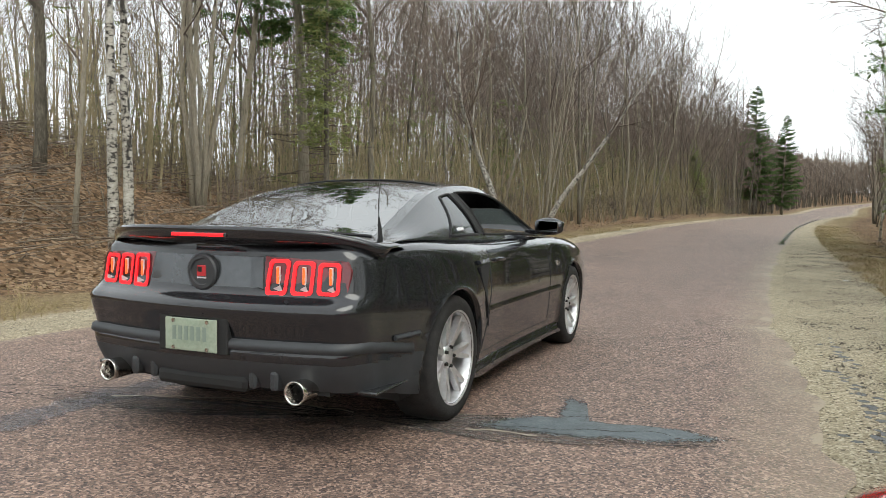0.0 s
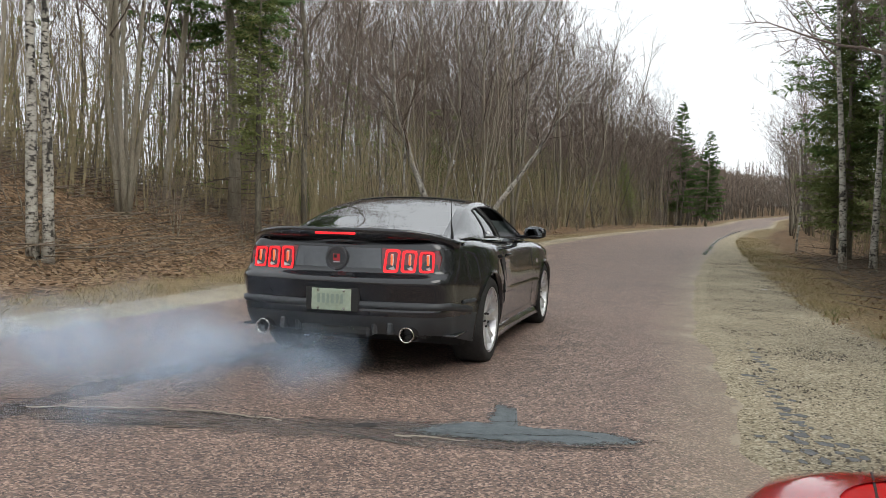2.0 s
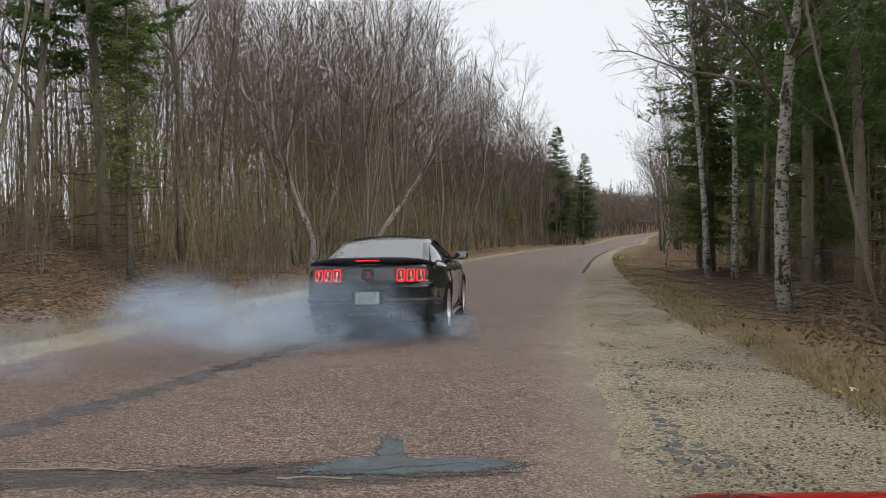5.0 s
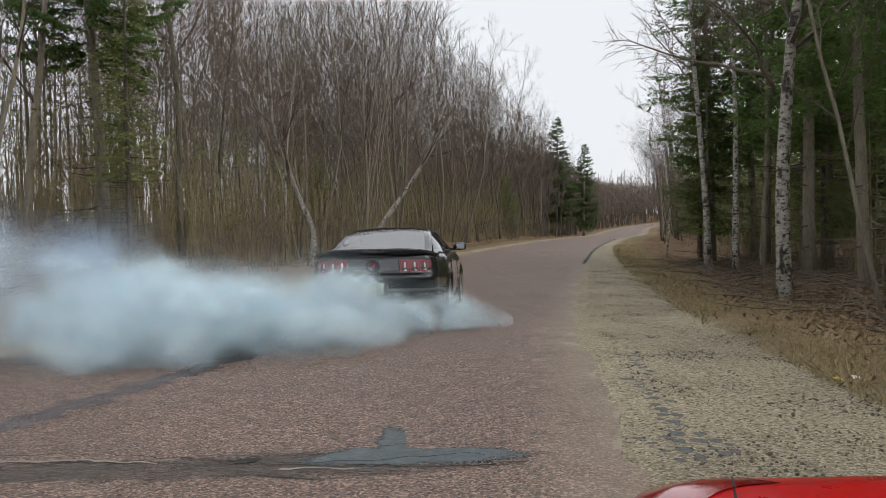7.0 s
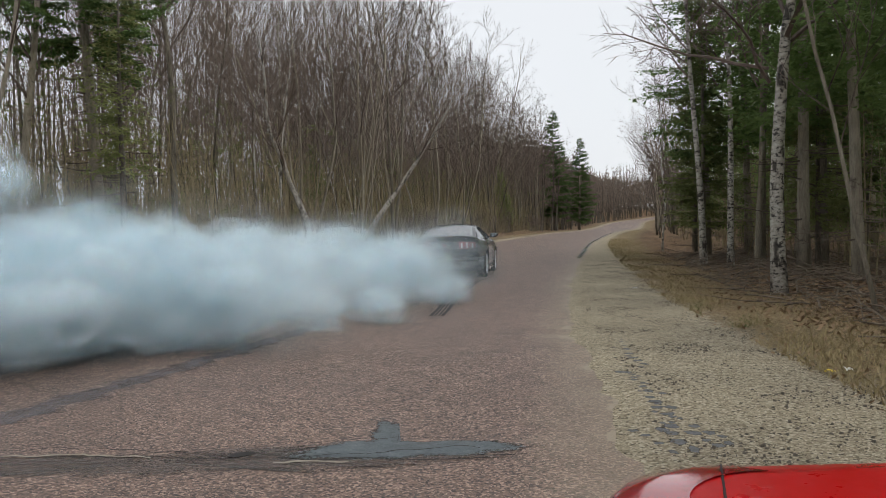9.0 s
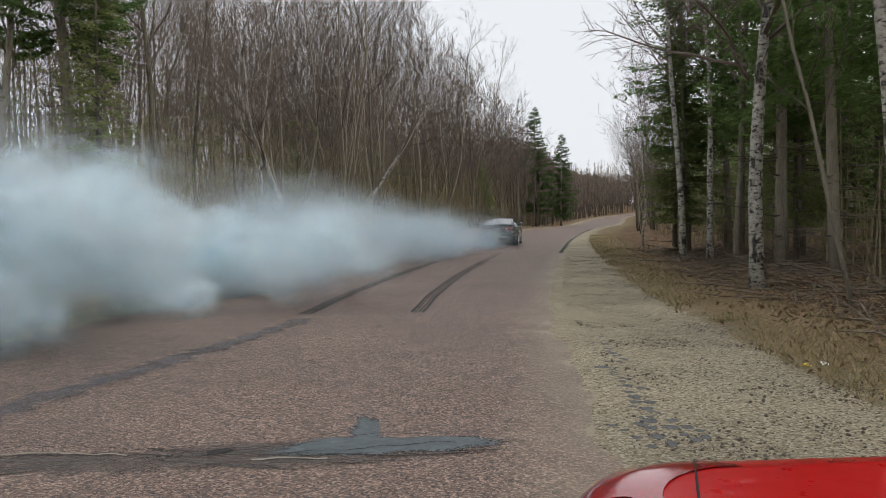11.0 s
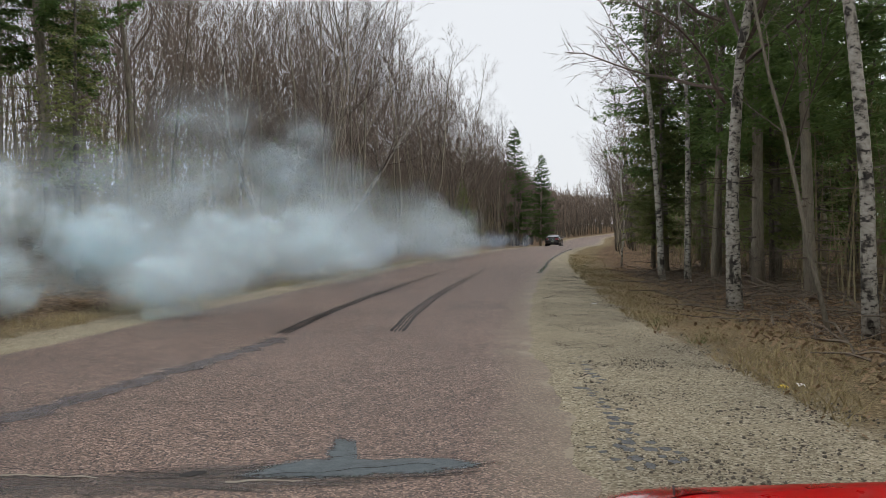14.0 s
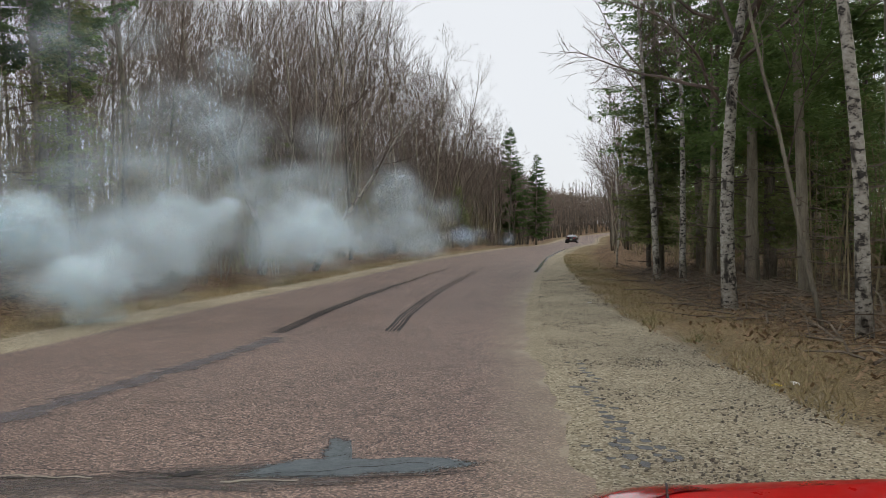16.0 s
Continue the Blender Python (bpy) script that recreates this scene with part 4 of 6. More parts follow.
def contour(v, n_tail=22, n_side=92, n_nose=18):
    """One level of the body shell as half a plan outline, from the middle of the tail to the middle of the nose."""
    z_tail = 0.22 + v * (0.955 - 0.22)
    yr = spline(TAIL, z_tail)
    k = spline(TUCK, v)
    yf = 3.62 - 0.16 * v**3 - 0.1 * (1 - v) ** 3
    pts = []
    corner = 0.21
    for i in range(n_tail):
        t = i / (n_tail - 1)
        if t < 0.6:
            x = 0.66 * t / 0.6
            y = yr + 0.075 * (x / 0.66) ** 2.2
        else:
            a = (t - 0.6) / 0.4 * math.pi / 2
            xe = spline(WIDTH, yr + corner + 0.09) * k
            x = 0.66 + (xe - 0.66) * math.sin(a) ** 1.0
            y = yr + 0.075 + (corner + 0.02) * (1 - math.cos(a)) ** 1.15
        pts.append((x, y))
    y0 = pts[-1][1]
    y1 = yf - 0.34
    for i in range(1, n_side + 1):
        y = lerp(y0, y1, i / n_side)
        pts.append((spline(WIDTH, y) * k, y))
    xe = pts[-1][0]
    for i in range(1, n_nose + 1):
        a = i / n_nose * math.pi / 2
        pts.append((xe * math.cos(a) ** 0.75, y1 + 0.34 * math.sin(a)))
    out = []
    for x, y in pts:
        top, low = spline(BELT, y), 0.22 + 0.09 * sat((-0.4 - y) / 0.4)
        out.append((x, y, lerp(low, top, v) if y > -0.45 else lerp(lerp(low, top, v), z_tail, sat((-0.45 - y) / 0.2) * 0.0)))
    return out


def body_shell(parent, shell_mat, low_mat, arch=0.385, hubs=(0.0, 2.72)):
    """Sides, tail, nose, bonnet and boot lid, with round wheel arches and an open cabin."""
    levels = 48
    rows = [contour(i / levels) for i in range(levels + 1)]
    edge = rows[-1]
    cap = []
    for j in range(1, 13):
        t = j / 12
        row = []
        for x, y, z in edge:
            crown = spline([(-1.1, 0.012), (-0.4, 0.03), (2.0, 0.03), (2.5, 0.065), (3.2, 0.075), (3.7, 0.03)], y)
            row.append((x * (1 - t), y, z + crown * (1 - (1 - t) ** 2)))
        cap.append(row)
    rows = rows + cap
    w = len(rows[0])
    fixed = []
    for i, row in enumerate(rows):
        new_row = []
        for x, y, z in row:
            for h in hubs:
                r = math.hypot(y - h, z - 0.345)
                if i <= levels and x > 0.5 and abs(r - arch) < 0.024:
                    y, z = h + (y - h) * arch / r, 0.345 + (z - 0.345) * arch / r
                    bulge = 0.012
                    x += bulge
            new_row.append((x, y, z))
        fixed.append(new_row)
    upper, lower = Builder(), Builder()
    for side in (1, -1):
        ku = upper.add([(x * side, y, z) for r in fixed for x, y, z in r], [])
        kl = lower.add([(x * side, y, z) for r in fixed for x, y, z in r], [])
        for i in range(len(fixed) - 1):
            for j in range(w - 1):
                q = [fixed[i][j], fixed[i][j + 1], fixed[i + 1][j + 1], fixed[i + 1][j]]
                cx, cy, cz = (sum(p[a] for p in q) / 4 for a in range(3))
                if i < levels and cx > 0.5 and any(math.hypot(cy - h, cz - 0.345) < arch for h in hubs):
                    continue
                if i >= levels and -0.25 < cy < 2.0 and cx < 0.74:
                    continue
                ids = (i * w + j, i * w + j + 1, (i + 1) * w + j + 1, (i + 1) * w + j)
                ids = ids if side > 0 else tuple(reversed(ids))
                if cz < 0.445 and cy < -0.30 and i < levels:
                    lower.f.append(tuple(kl + a for a in ids))
                else:
                    upper.f.append(tuple(ku + a for a in ids))
    a = tidy(part("body", upper, shell_mat, parent, smooth=True))
    b = tidy(part("lower_bumper", lower, low_mat, parent, "charcoal plastic lower bumper", smooth=True))
    for ob in (a, b):
        bm = bmesh.new()
        bm.from_mesh(ob.data)
        bmesh.ops.delete(bm, geom=[v for v in bm.verts if not v.link_faces], context="VERTS")
        bm.to_mesh(ob.data)
        bm.free()
    return a


ROOF = [(-0.50, 0.70, 0.988, 0.014), (-0.3, 0.675, 1.045, 0.026), (0.0, 0.64, 1.155, 0.036), (0.3, 0.605, 1.25, 0.042), (0.6, 0.58, 1.302, 0.045), (0.9, 0.57, 1.32, 0.047),
        (1.15, 0.57, 1.318, 0.047), (1.4, 0.585, 1.285, 0.045), (1.65, 0.62, 1.2, 0.042), (1.95, 0.67, 1.075, 0.036), (2.25, 0.73, 0.962, 0.03)]


def rail(y):
    return (spline([(r[0], r[1]) for r in ROOF], y), y, spline([(r[0], r[2]) for r in ROOF], y))


def belt(y):
    return (spline([(-0.5, 0.775), (0.0, 0.83), (0.6, 0.835), (1.5, 0.825), (2.25, 0.78)], y), y, spline(BELT, y) + 0.012)


def flank(y, v, out=0.0):
    """A point of the cabin's side between belt line and roof rail."""
    a, b = belt(y), rail(y)
    bulge = 0.035 * math.sin(math.pi * v) + out
    return (lerp(a[0], b[0], v) + bulge, y, lerp(a[2], b[2], v))


def top_point(y, u, lift=0.0):
    """A point of the roof, rear window or windscreen; u runs from -1 to 1 across."""
    x, _, z = rail(y)
    c = spline([(r[0], r[3]) for r in ROOF], y)
    return (x * u, y, z + c * (1 - abs(u) ** 2.4) + lift)


def cabin(parent):
    cols = [(-0.50, -0.50), (0.10, 0.43), (0.60, 0.55), (0.70, 0.66), (1.98, 1.52), (2.25, 2.25)]
    rows_v = [0.0, 0.1, 0.88, 1.0]
    for side in (1, -1):
        frame_b, pillar = Builder(), Builder()
        for c in range(5):
            for r in range(3):
                window = r == 1 and c in (1, 3)
                if window:
                    continue
                rows = []
                for i in range(7):
                    v = lerp(rows_v[r], rows_v[r + 1], i / 6)
                    row = []
                    for j in range(11):
                        y = lerp(lerp(*cols[c], v), lerp(*cols[c + 1], v), j / 10)
                        p = flank(y, v)
                        row.append((p[0] * side, p[1], p[2]))
                    rows.append(row)
                (pillar if c == 2 and r == 1 else frame_b).grid(rows)
        tidy(part("cabin_side", frame_b, M_BLACK, parent, smooth=True))
        tidy(part("door_pillar", pillar, M_MATT, parent, smooth=True))
        for c, name, mat in ((1, "quarter_window", M_DARKGLASS), (3, "door_window", M_SIDEGLASS)):
            if c == 3 and side > 0:
                continue                       # this window is wound down
            b = Builder()
            rows = []
            for i in range(9):
                v = lerp(0.1, 0.88, i / 8)
                row = []
                for j in range(11):
                    y = lerp(lerp(*cols[c], v), lerp(*cols[c + 1], v), j / 10)
                    p = flank(y, v, -0.006)
                    row.append((p[0] * side, p[1], p[2]))
                rows.append(row)
            b.grid(rows)
            tidy(part(name, b, mat, parent, "dark glossy window", smooth=True))
        # rubber seals round both openings
        for c in (1, 3):
            loop = [(cols[c], cols[c + 1], 0.1), (cols[c], cols[c + 1], 0.88)]
            pts = []
            for k in range(12):
                pts.append(flank(lerp(lerp(*cols[c], 0.1), lerp(*cols[c + 1], 0.1), k / 11), 0.1, 0.002))
            for k in range(12):
                v = lerp(0.1, 0.88, k / 11)
                pts.append(flank(lerp(*cols[c + 1], v), v, 0.002))
            for k in range(12):
                pts.append(flank(lerp(lerp(*cols[c + 1], 0.88), lerp(*cols[c], 0.88), k / 11), 0.88, 0.002))
            for k in range(12):
                v = lerp(0.88, 0.1, k / 11)
                pts.append(flank(lerp(*cols[c], v), v, 0.002))
            b = Builder()
            b.tube([(p[0] * side, p[1], p[2]) for p in pts], [0.008] * len(pts), 5)
            part("window_seal", b, M_MATT, parent)
    # roof skin, rear window, windscreen
    for name, mat, y0, y1, u0, u1, label in (("roof", M_BLACK, 0.60, 1.36, -1, 1, ""), ("rear_window", M_REARGLASS, -0.42, 0.60, -0.9, 0.9, "tinted rear window reflecting sky and branches"),
                                             ("windscreen", M_SIDEGLASS, 1.36, 2.2, -0.9, 0.9, "clear windscreen"), ("rear_pillar", M_BLACK, -0.50, 0.60, 0.9, 1, ""), ("rear_pillar", M_BLACK, -0.50, 0.60, -1, -0.9, ""),
                                             ("front_pillar", M_BLACK, 1.36, 2.25, 0.9, 1, ""), ("front_pillar", M_BLACK, 1.36, 2.25, -1, -0.9, ""), ("boot_lip", M_BLACK, -0.5, -0.42, -0.9, 0.9, "")):
        b = Builder()
        b.grid([[top_point(lerp(y0, y1, i / 16), lerp(u0, u1, j / 20)) for j in range(21)] for i in range(17)])
        part(name, b, mat, parent, label, smooth=True)
    b = Builder()
    b.tube([top_point(-0.42, u / 10, 0.003) for u in range(-9, 10)], [0.007] * 19, 4)
    b.tube([top_point(0.60, u / 10, 0.002) for u in range(-9, 10)], [0.006] * 19, 4)
    part("window_gasket", b, M_MATT, parent)


def wheel(parent, x, y, side):
    hub = new("wheel")
    hub.parent = parent
    hub.location = (x, y, 0.345)
    s = side
    b = Builder()
    prof = [(-0.12, 0.25), (-0.128, 0.266), (-0.132, 0.30), (-0.122, 0.332), (-0.10, 0.343), (0.0, 0.346), (0.10, 0.343), (0.122, 0.332), (0.132, 0.30), (0.128, 0.266), (0.12, 0.25)]
    b.lathe([(a, r) for a, r in prof], "x", 48)
    part("tyre", b, M_TYRE, hub, "black low-profile tyre", smooth=True)
    rim = Builder()
    rim.lathe([(s * a, r) for a, r in ((-0.11, 0.235), (0.05, 0.238), (0.112, 0.246), (0.126, 0.256), (0.128, 0.262), (0.118, 0.266), (0.10, 0.26))], "x", 48)
    part("rim", rim, M_RIM, hub, "silver alloy rim", smooth=True)
    for i in range(7):
        for off in (-0.1, 0.1):
            sp = Builder()
            a0 = 2 * math.pi * i / 7 + off * 0.5
            a1 = 2 * math.pi * i / 7 + off * 1.45
            rows = []
            for k in range(6):
                t = k / 5
                r = lerp(0.055, 0.25, t)
                a = lerp(a0, a1, t)
                wd = lerp(0.019, 0.015, t)
                xo = s * (lerp(0.075, 0.108, t))
                ta = Vector((0, -math.sin(a), math.cos(a)))
                c = Vector((0, math.cos(a) * r, math.sin(a) * r))
                rows.append([c + ta * -wd + Vector((xo - s * 0.035, 0, 0)), c + ta * -wd * 0.7 + Vector((xo, 0, 0)), c + ta * wd * 0.7 + Vector((xo, 0, 0)), c + ta * wd + Vector((xo - s * 0.035, 0, 0))])
            sp.grid(rows)
            part("spoke", sp, M_RIM, hub, smooth=False)
    c = Builder()
    c.lathe([(s * 0.03, 0.0001), (s * 0.03, 0.075), (s * 0.075, 0.068), (s * 0.088, 0.045), (s * 0.09, 0.0001)], "x", 20)
    part("hub_cap", c, M_RIM, hub, smooth=True)
    for i in range(5):
        a = 2 * math.pi * i / 5
        c = Builder()
        c.lathe([(s * 0.08, 0.0001), (s * 0.08, 0.011), (s * 0.097, 0.009), (s * 0.098, 0.0001)], "x", 8, (0, 0.055 * math.cos(a), 0.055 * math.sin(a)))
        part("wheel_nut", c, M_MATT, hub)
    c = Builder()
    c.lathe([(s * 0.0, 0.0001), (s * 0.0, 0.175), (s * 0.03, 0.175), (s * 0.03, 0.0001)], "x", 32)
    part("brake_disc", c, M_DISC, hub, smooth=False)
    c = Builder()
    c.lathe([(-s * 0.05, 0.0001), (-s * 0.05, 0.226)], "x", 32)
    part("inner_barrel", c, M_MATT, hub)
    return hub


def tail_y(x, z):
    """Depth of the tail's skin behind the rear axle at a place across and up."""
    return spline(TAIL, z) + 0.075 * (min(abs(x), 0.66) / 0.66) ** 2.2 + max(0, abs(x) - 0.66) ** 2 * 2.6


def plate_grid(parent, name, outline, mat, out, label="", thick=0.008):
    """A thin raised panel on the tail: outline (x, z) points, filled as a fan and given sides."""
    b = Builder()
    fine = []
    for (x, z), (x2, z2) in zip(outline, outline[1:] + outline[:1]):
        m = max(1, int(math.hypot(x2 - x, z2 - z) / 0.04))
        fine += [(lerp(x, x2, k / m), lerp(z, z2, k / m)) for k in range(m)]
    outline = fine
    n = len(outline)
    cx, cz = sum(p[0] for p in outline) / n, sum(p[1] for p in outline) / n
    rings = []
    for f, o in ((0.001, out), (0.2, out), (0.4, out), (0.6, out), (0.8, out), (0.985, out), (1.0, out - thick)):
        rings.append([(cx + (x - cx) * f, tail_y(cx + (x - cx) * f, cz + (z - cz) * f) - o, cz + (z - cz) * f) for x, z in outline])
    b.grid(rings, close=True)
    return part(name, b, mat, parent, label)


def rounded(x0, x1, z0, z1, r, skew=0.0, n=5):
    pts = []
    for cx, cz, a0 in ((x1 - r, z1 - r, 0), (x0 + r, z1 - r, 90), (x0 + r, z0 + r, 180), (x1 - r, z0 + r, 270)):
        for k in range(n):
            a = radians(a0 + 90 * k / (n - 1))
            x, z = cx + r * math.cos(a), cz + r * math.sin(a)
            pts.append((x + skew * (z - z0), z))
    return pts


def tail_details(car):
    glows = []
    # dark panel between the lamps
    plate_grid(car, "tail_panel", [(0.325, 0.925), (-0.325, 0.925), (-0.348, 0.75), (0.348, 0.75)], M_SATIN, 0.006, "dark grey satin tail panel")
    for side in (1, -1):
        lamp = plate_grid(car, "tail_lamp", [(side * x, z) for x, z in ((0.33, 0.93), (0.735, 0.915), (0.757, 0.87), (0.75, 0.775), (0.715, 0.742), (0.35, 0.73))], M_LAMPRED, 0.005, "dark red tail lamp with three red segments")
        for k, (x0, x1) in enumerate(((0.352, 0.462), (0.48, 0.588), (0.606, 0.716))):
            skew = 0.12 - 0.16 * k / 2
            ol = [(side * x, z) for x, z in rounded(x0, x1, 0.75 + 0.003 * k, 0.92 - 0.006 * k, 0.022, skew * 0.5)]
            def band(f0, f1, lift):
                cx, cz = sum(p[0] for p in ol) / len(ol), sum(p[1] for p in ol) / len(ol)
                ring = Builder()
                rows = []
                for f, o in ((f0, lift - 0.008), (f0, lift), (f1, lift), (f1, lift - 0.008)):
                    row = []
                    for x, z in ol:
                        px, pz = cx + (x - cx) * (1 - (1 - f) * 0.09 / (x1 - x0)), cz + (z - cz) * (1 - (1 - f) * 0.6)
                        row.append((px, tail_y(px, pz) - o, pz))
                    rows.append(row + row[:1])
                ring.grid(rows)
                return ring

            part("segment_frame", band(1.0, 0.68, 0.011), M_LENS, lamp, "red segment frame")
            xm = (x0 + x1) / 2 + 0.005
            bar = Builder()
            zs = (0.80, 0.885)
            x_a, x_b = side * (xm - 0.011), side * (xm + 0.011)
            lo, hi = min(x_a, x_b), max(x_a, x_b)
            y = tail_y(xm, 0.84)
            bar.box(lo, hi, y - 0.011, y - 0.002, *zs, 0.003)
            part("reflector", bar, M_SILVER, lamp, "pale reflector strip")
            wedge = Builder()
            yy = tail_y(xm, 0.785) - 0.008
            wedge.add([(side * (x0 + 0.02), yy, 0.772), (side * (x1 - 0.02), yy, 0.772), (side * (x1 - 0.03), yy - 0.006, 0.80), (side * (x0 + 0.04), yy - 0.001, 0.782)], [(0, 1, 2, 3)])
            part("lower_reflector", wedge, M_SILVER, lamp)
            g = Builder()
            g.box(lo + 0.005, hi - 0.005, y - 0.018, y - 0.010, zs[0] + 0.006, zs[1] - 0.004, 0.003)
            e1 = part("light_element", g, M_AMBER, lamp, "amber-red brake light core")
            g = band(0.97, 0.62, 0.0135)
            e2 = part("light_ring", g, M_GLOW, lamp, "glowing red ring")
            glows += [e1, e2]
    # round badge
    b = Builder()
    y = tail_y(0, 0.845)
    b.lathe([(y + 0.0, 0.088), (y - 0.022, 0.088), (y - 0.03, 0.08), (y - 0.03, 0.064), (y - 0.022, 0.06), (y - 0.022, 0.0001)], "y", 36, (0, 0, 0.845))
    badge = part("badge", b, M_PLASTIC, car, "round black badge", smooth=False)
    for nm, x0, x1, z0, z1, mt in (("badge_square", -0.026, 0.026, 0.825, 0.875, M_BADGERED), ("badge_square", -0.02, 0.004, 0.845, 0.869, M_MATT), ("badge_bar", -0.026, 0.026, 0.813, 0.82, M_WHITE)):
        b = Builder()
        b.box(x0, x1, y - 0.027 - (0.003 if mt is M_MATT else 0), y - 0.02, z0, z1)
        part(nm, b, mt, badge)
    # plate in its recess
    y = tail_y(0, 0.56)
    b = Builder()
    b.box(-0.205, 0.205, y - 0.006, y + 0.03, 0.468, 0.64, 0.005)
    holder = part("plate_recess", b, M_MATT, car)
    b = Builder()
    b.box(-0.154, 0.154, y - 0.02, y - 0.011, 0.475, 0.629, 0.004)
    plate = part("plate", b, M_PLATE, car, "worn pale green plate with illegible bars")
    for k in range(6):
        b = Builder()
        x0 = -0.105 + k * 0.036
        b.box(x0, x0 + 0.02, y - 0.0225, y - 0.019, 0.525, 0.592)
        part("print_bar", b, M_PLATEBAR, plate)
    for x in (-0.1, 0.1):
        for z in (0.488, 0.616):
            b = Builder()
            b.lathe([(y - 0.018, 0.011), (y - 0.026, 0.009), (y - 0.027, 0.0001)], "y", 10, (x, 0, z))
            part("bolt", b, M_CHROME, plate)
    # reflector strip and marker
    plate_grid(car, "rear_reflector", [(0.54, 0.505), (0.22, 0.505), (0.22, 0.478), (0.54, 0.474)], M_SATIN, 0.004)
    # diffuser ridges and bar
    for x in (-0.42, -0.30, 0.30, 0.42):
        b = Builder()
        b.box(x - 0.022, x + 0.022, -0.985, -0.8, 0.312, 0.40, 0.012)
        part("diffuser_fin", b, M_PLASTIC, car)
    # black panel put between the fins for the shade of a recessed centre
    b = Builder()
    b.box(-0.27, 0.27, -0.99, -0.7, 0.29, 0.36, 0.02)
    part("diffuser", b, M_MATT, car)
    b = Builder()
    lip = [p for p in contour(0.315) if p[1] < -0.42]
    lip = [(-x, y, z) for x, y, z in reversed(lip[1:])] + lip
    b.grid([[(x * 0.97, y + 0.03, z + 0.045) for x, y, z in lip], [(x * 1.012, y - 0.022, z + 0.02) for x, y, z in lip], [(x * 1.014, y - 0.026, z - 0.012) for x, y, z in lip], [(x * 0.98, y + 0.02, z - 0.04) for x, y, z in lip]])
    part("bumper_ridge", b, M_PLASTIC, car, smooth=True)
    for side in (1, -1):
        b = Builder()
        b.lathe([(-0.7, 0.05), (-0.985, 0.052), (-1.02, 0.056), (-1.023, 0.052), (-1.015, 0.046), (-0.89, 0.044)], "y", 28, (side * 0.562, 0, 0.325))
        tip = part("exhaust_tip", b, M_CHROME, car, "polished steel exhaust tip", smooth=True)
        b = Builder()
        b.lathe([(-0.905, 0.0001), (-0.905, 0.0445)], "y", 20, (side * 0.562, 0, 0.325))
        part("tip_throat", b, M_MATT, tip)
        b = Builder()
        b.box(side * 0.81 - 0.05, side * 0.81 + 0.05, -0.80, -0.42, 0.298, 0.312, 0.005)
        part("corner_splitter", b, M_SATIN, car)
    # spoiler
    rows = []
    for i in range(41):
        u = -1 + 2 * i / 40
        x = 0.835 * u
        e = abs(u)
        te = -1.005 + 0.30 * e**3.2
        zt = 1.062 - 0.085 * e**5
        deck = spline(BELT, te + 0.1) + 0.012 - 0.02 * e**6
        prof = [(te + 0.33 - 0.05 * e, deck + 0.008), (te + 0.2, lerp(deck, zt, 0.62) + 0.01), (te + 0.07, zt), (te + 0.005, zt + 0.004), (te, zt - 0.012), (te + 0.012, zt - 0.052), (te + 0.09, deck - 0.002)]
        rows.append([(x, yy, zz) for yy, zz in prof])
    b = Builder()
    b.grid(rows)
    k = len(b.v)
    b.f.append(tuple(range(7)))
    b.f.append(tuple(reversed(range(k - 7, k))))
    sp = tidy(part("spoiler", b, M_BLACK, car, "black ducktail spoiler", smooth=True))
    b = Builder()
    b.box(-0.165, 0.165, -1.004, -0.99, 1.013, 1.035, 0.004)
    part("stop_lamp_lens", b, M_LAMPBOX, sp)
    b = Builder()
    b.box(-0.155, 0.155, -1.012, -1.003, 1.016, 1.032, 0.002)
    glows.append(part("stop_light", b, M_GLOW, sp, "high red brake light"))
    return glows


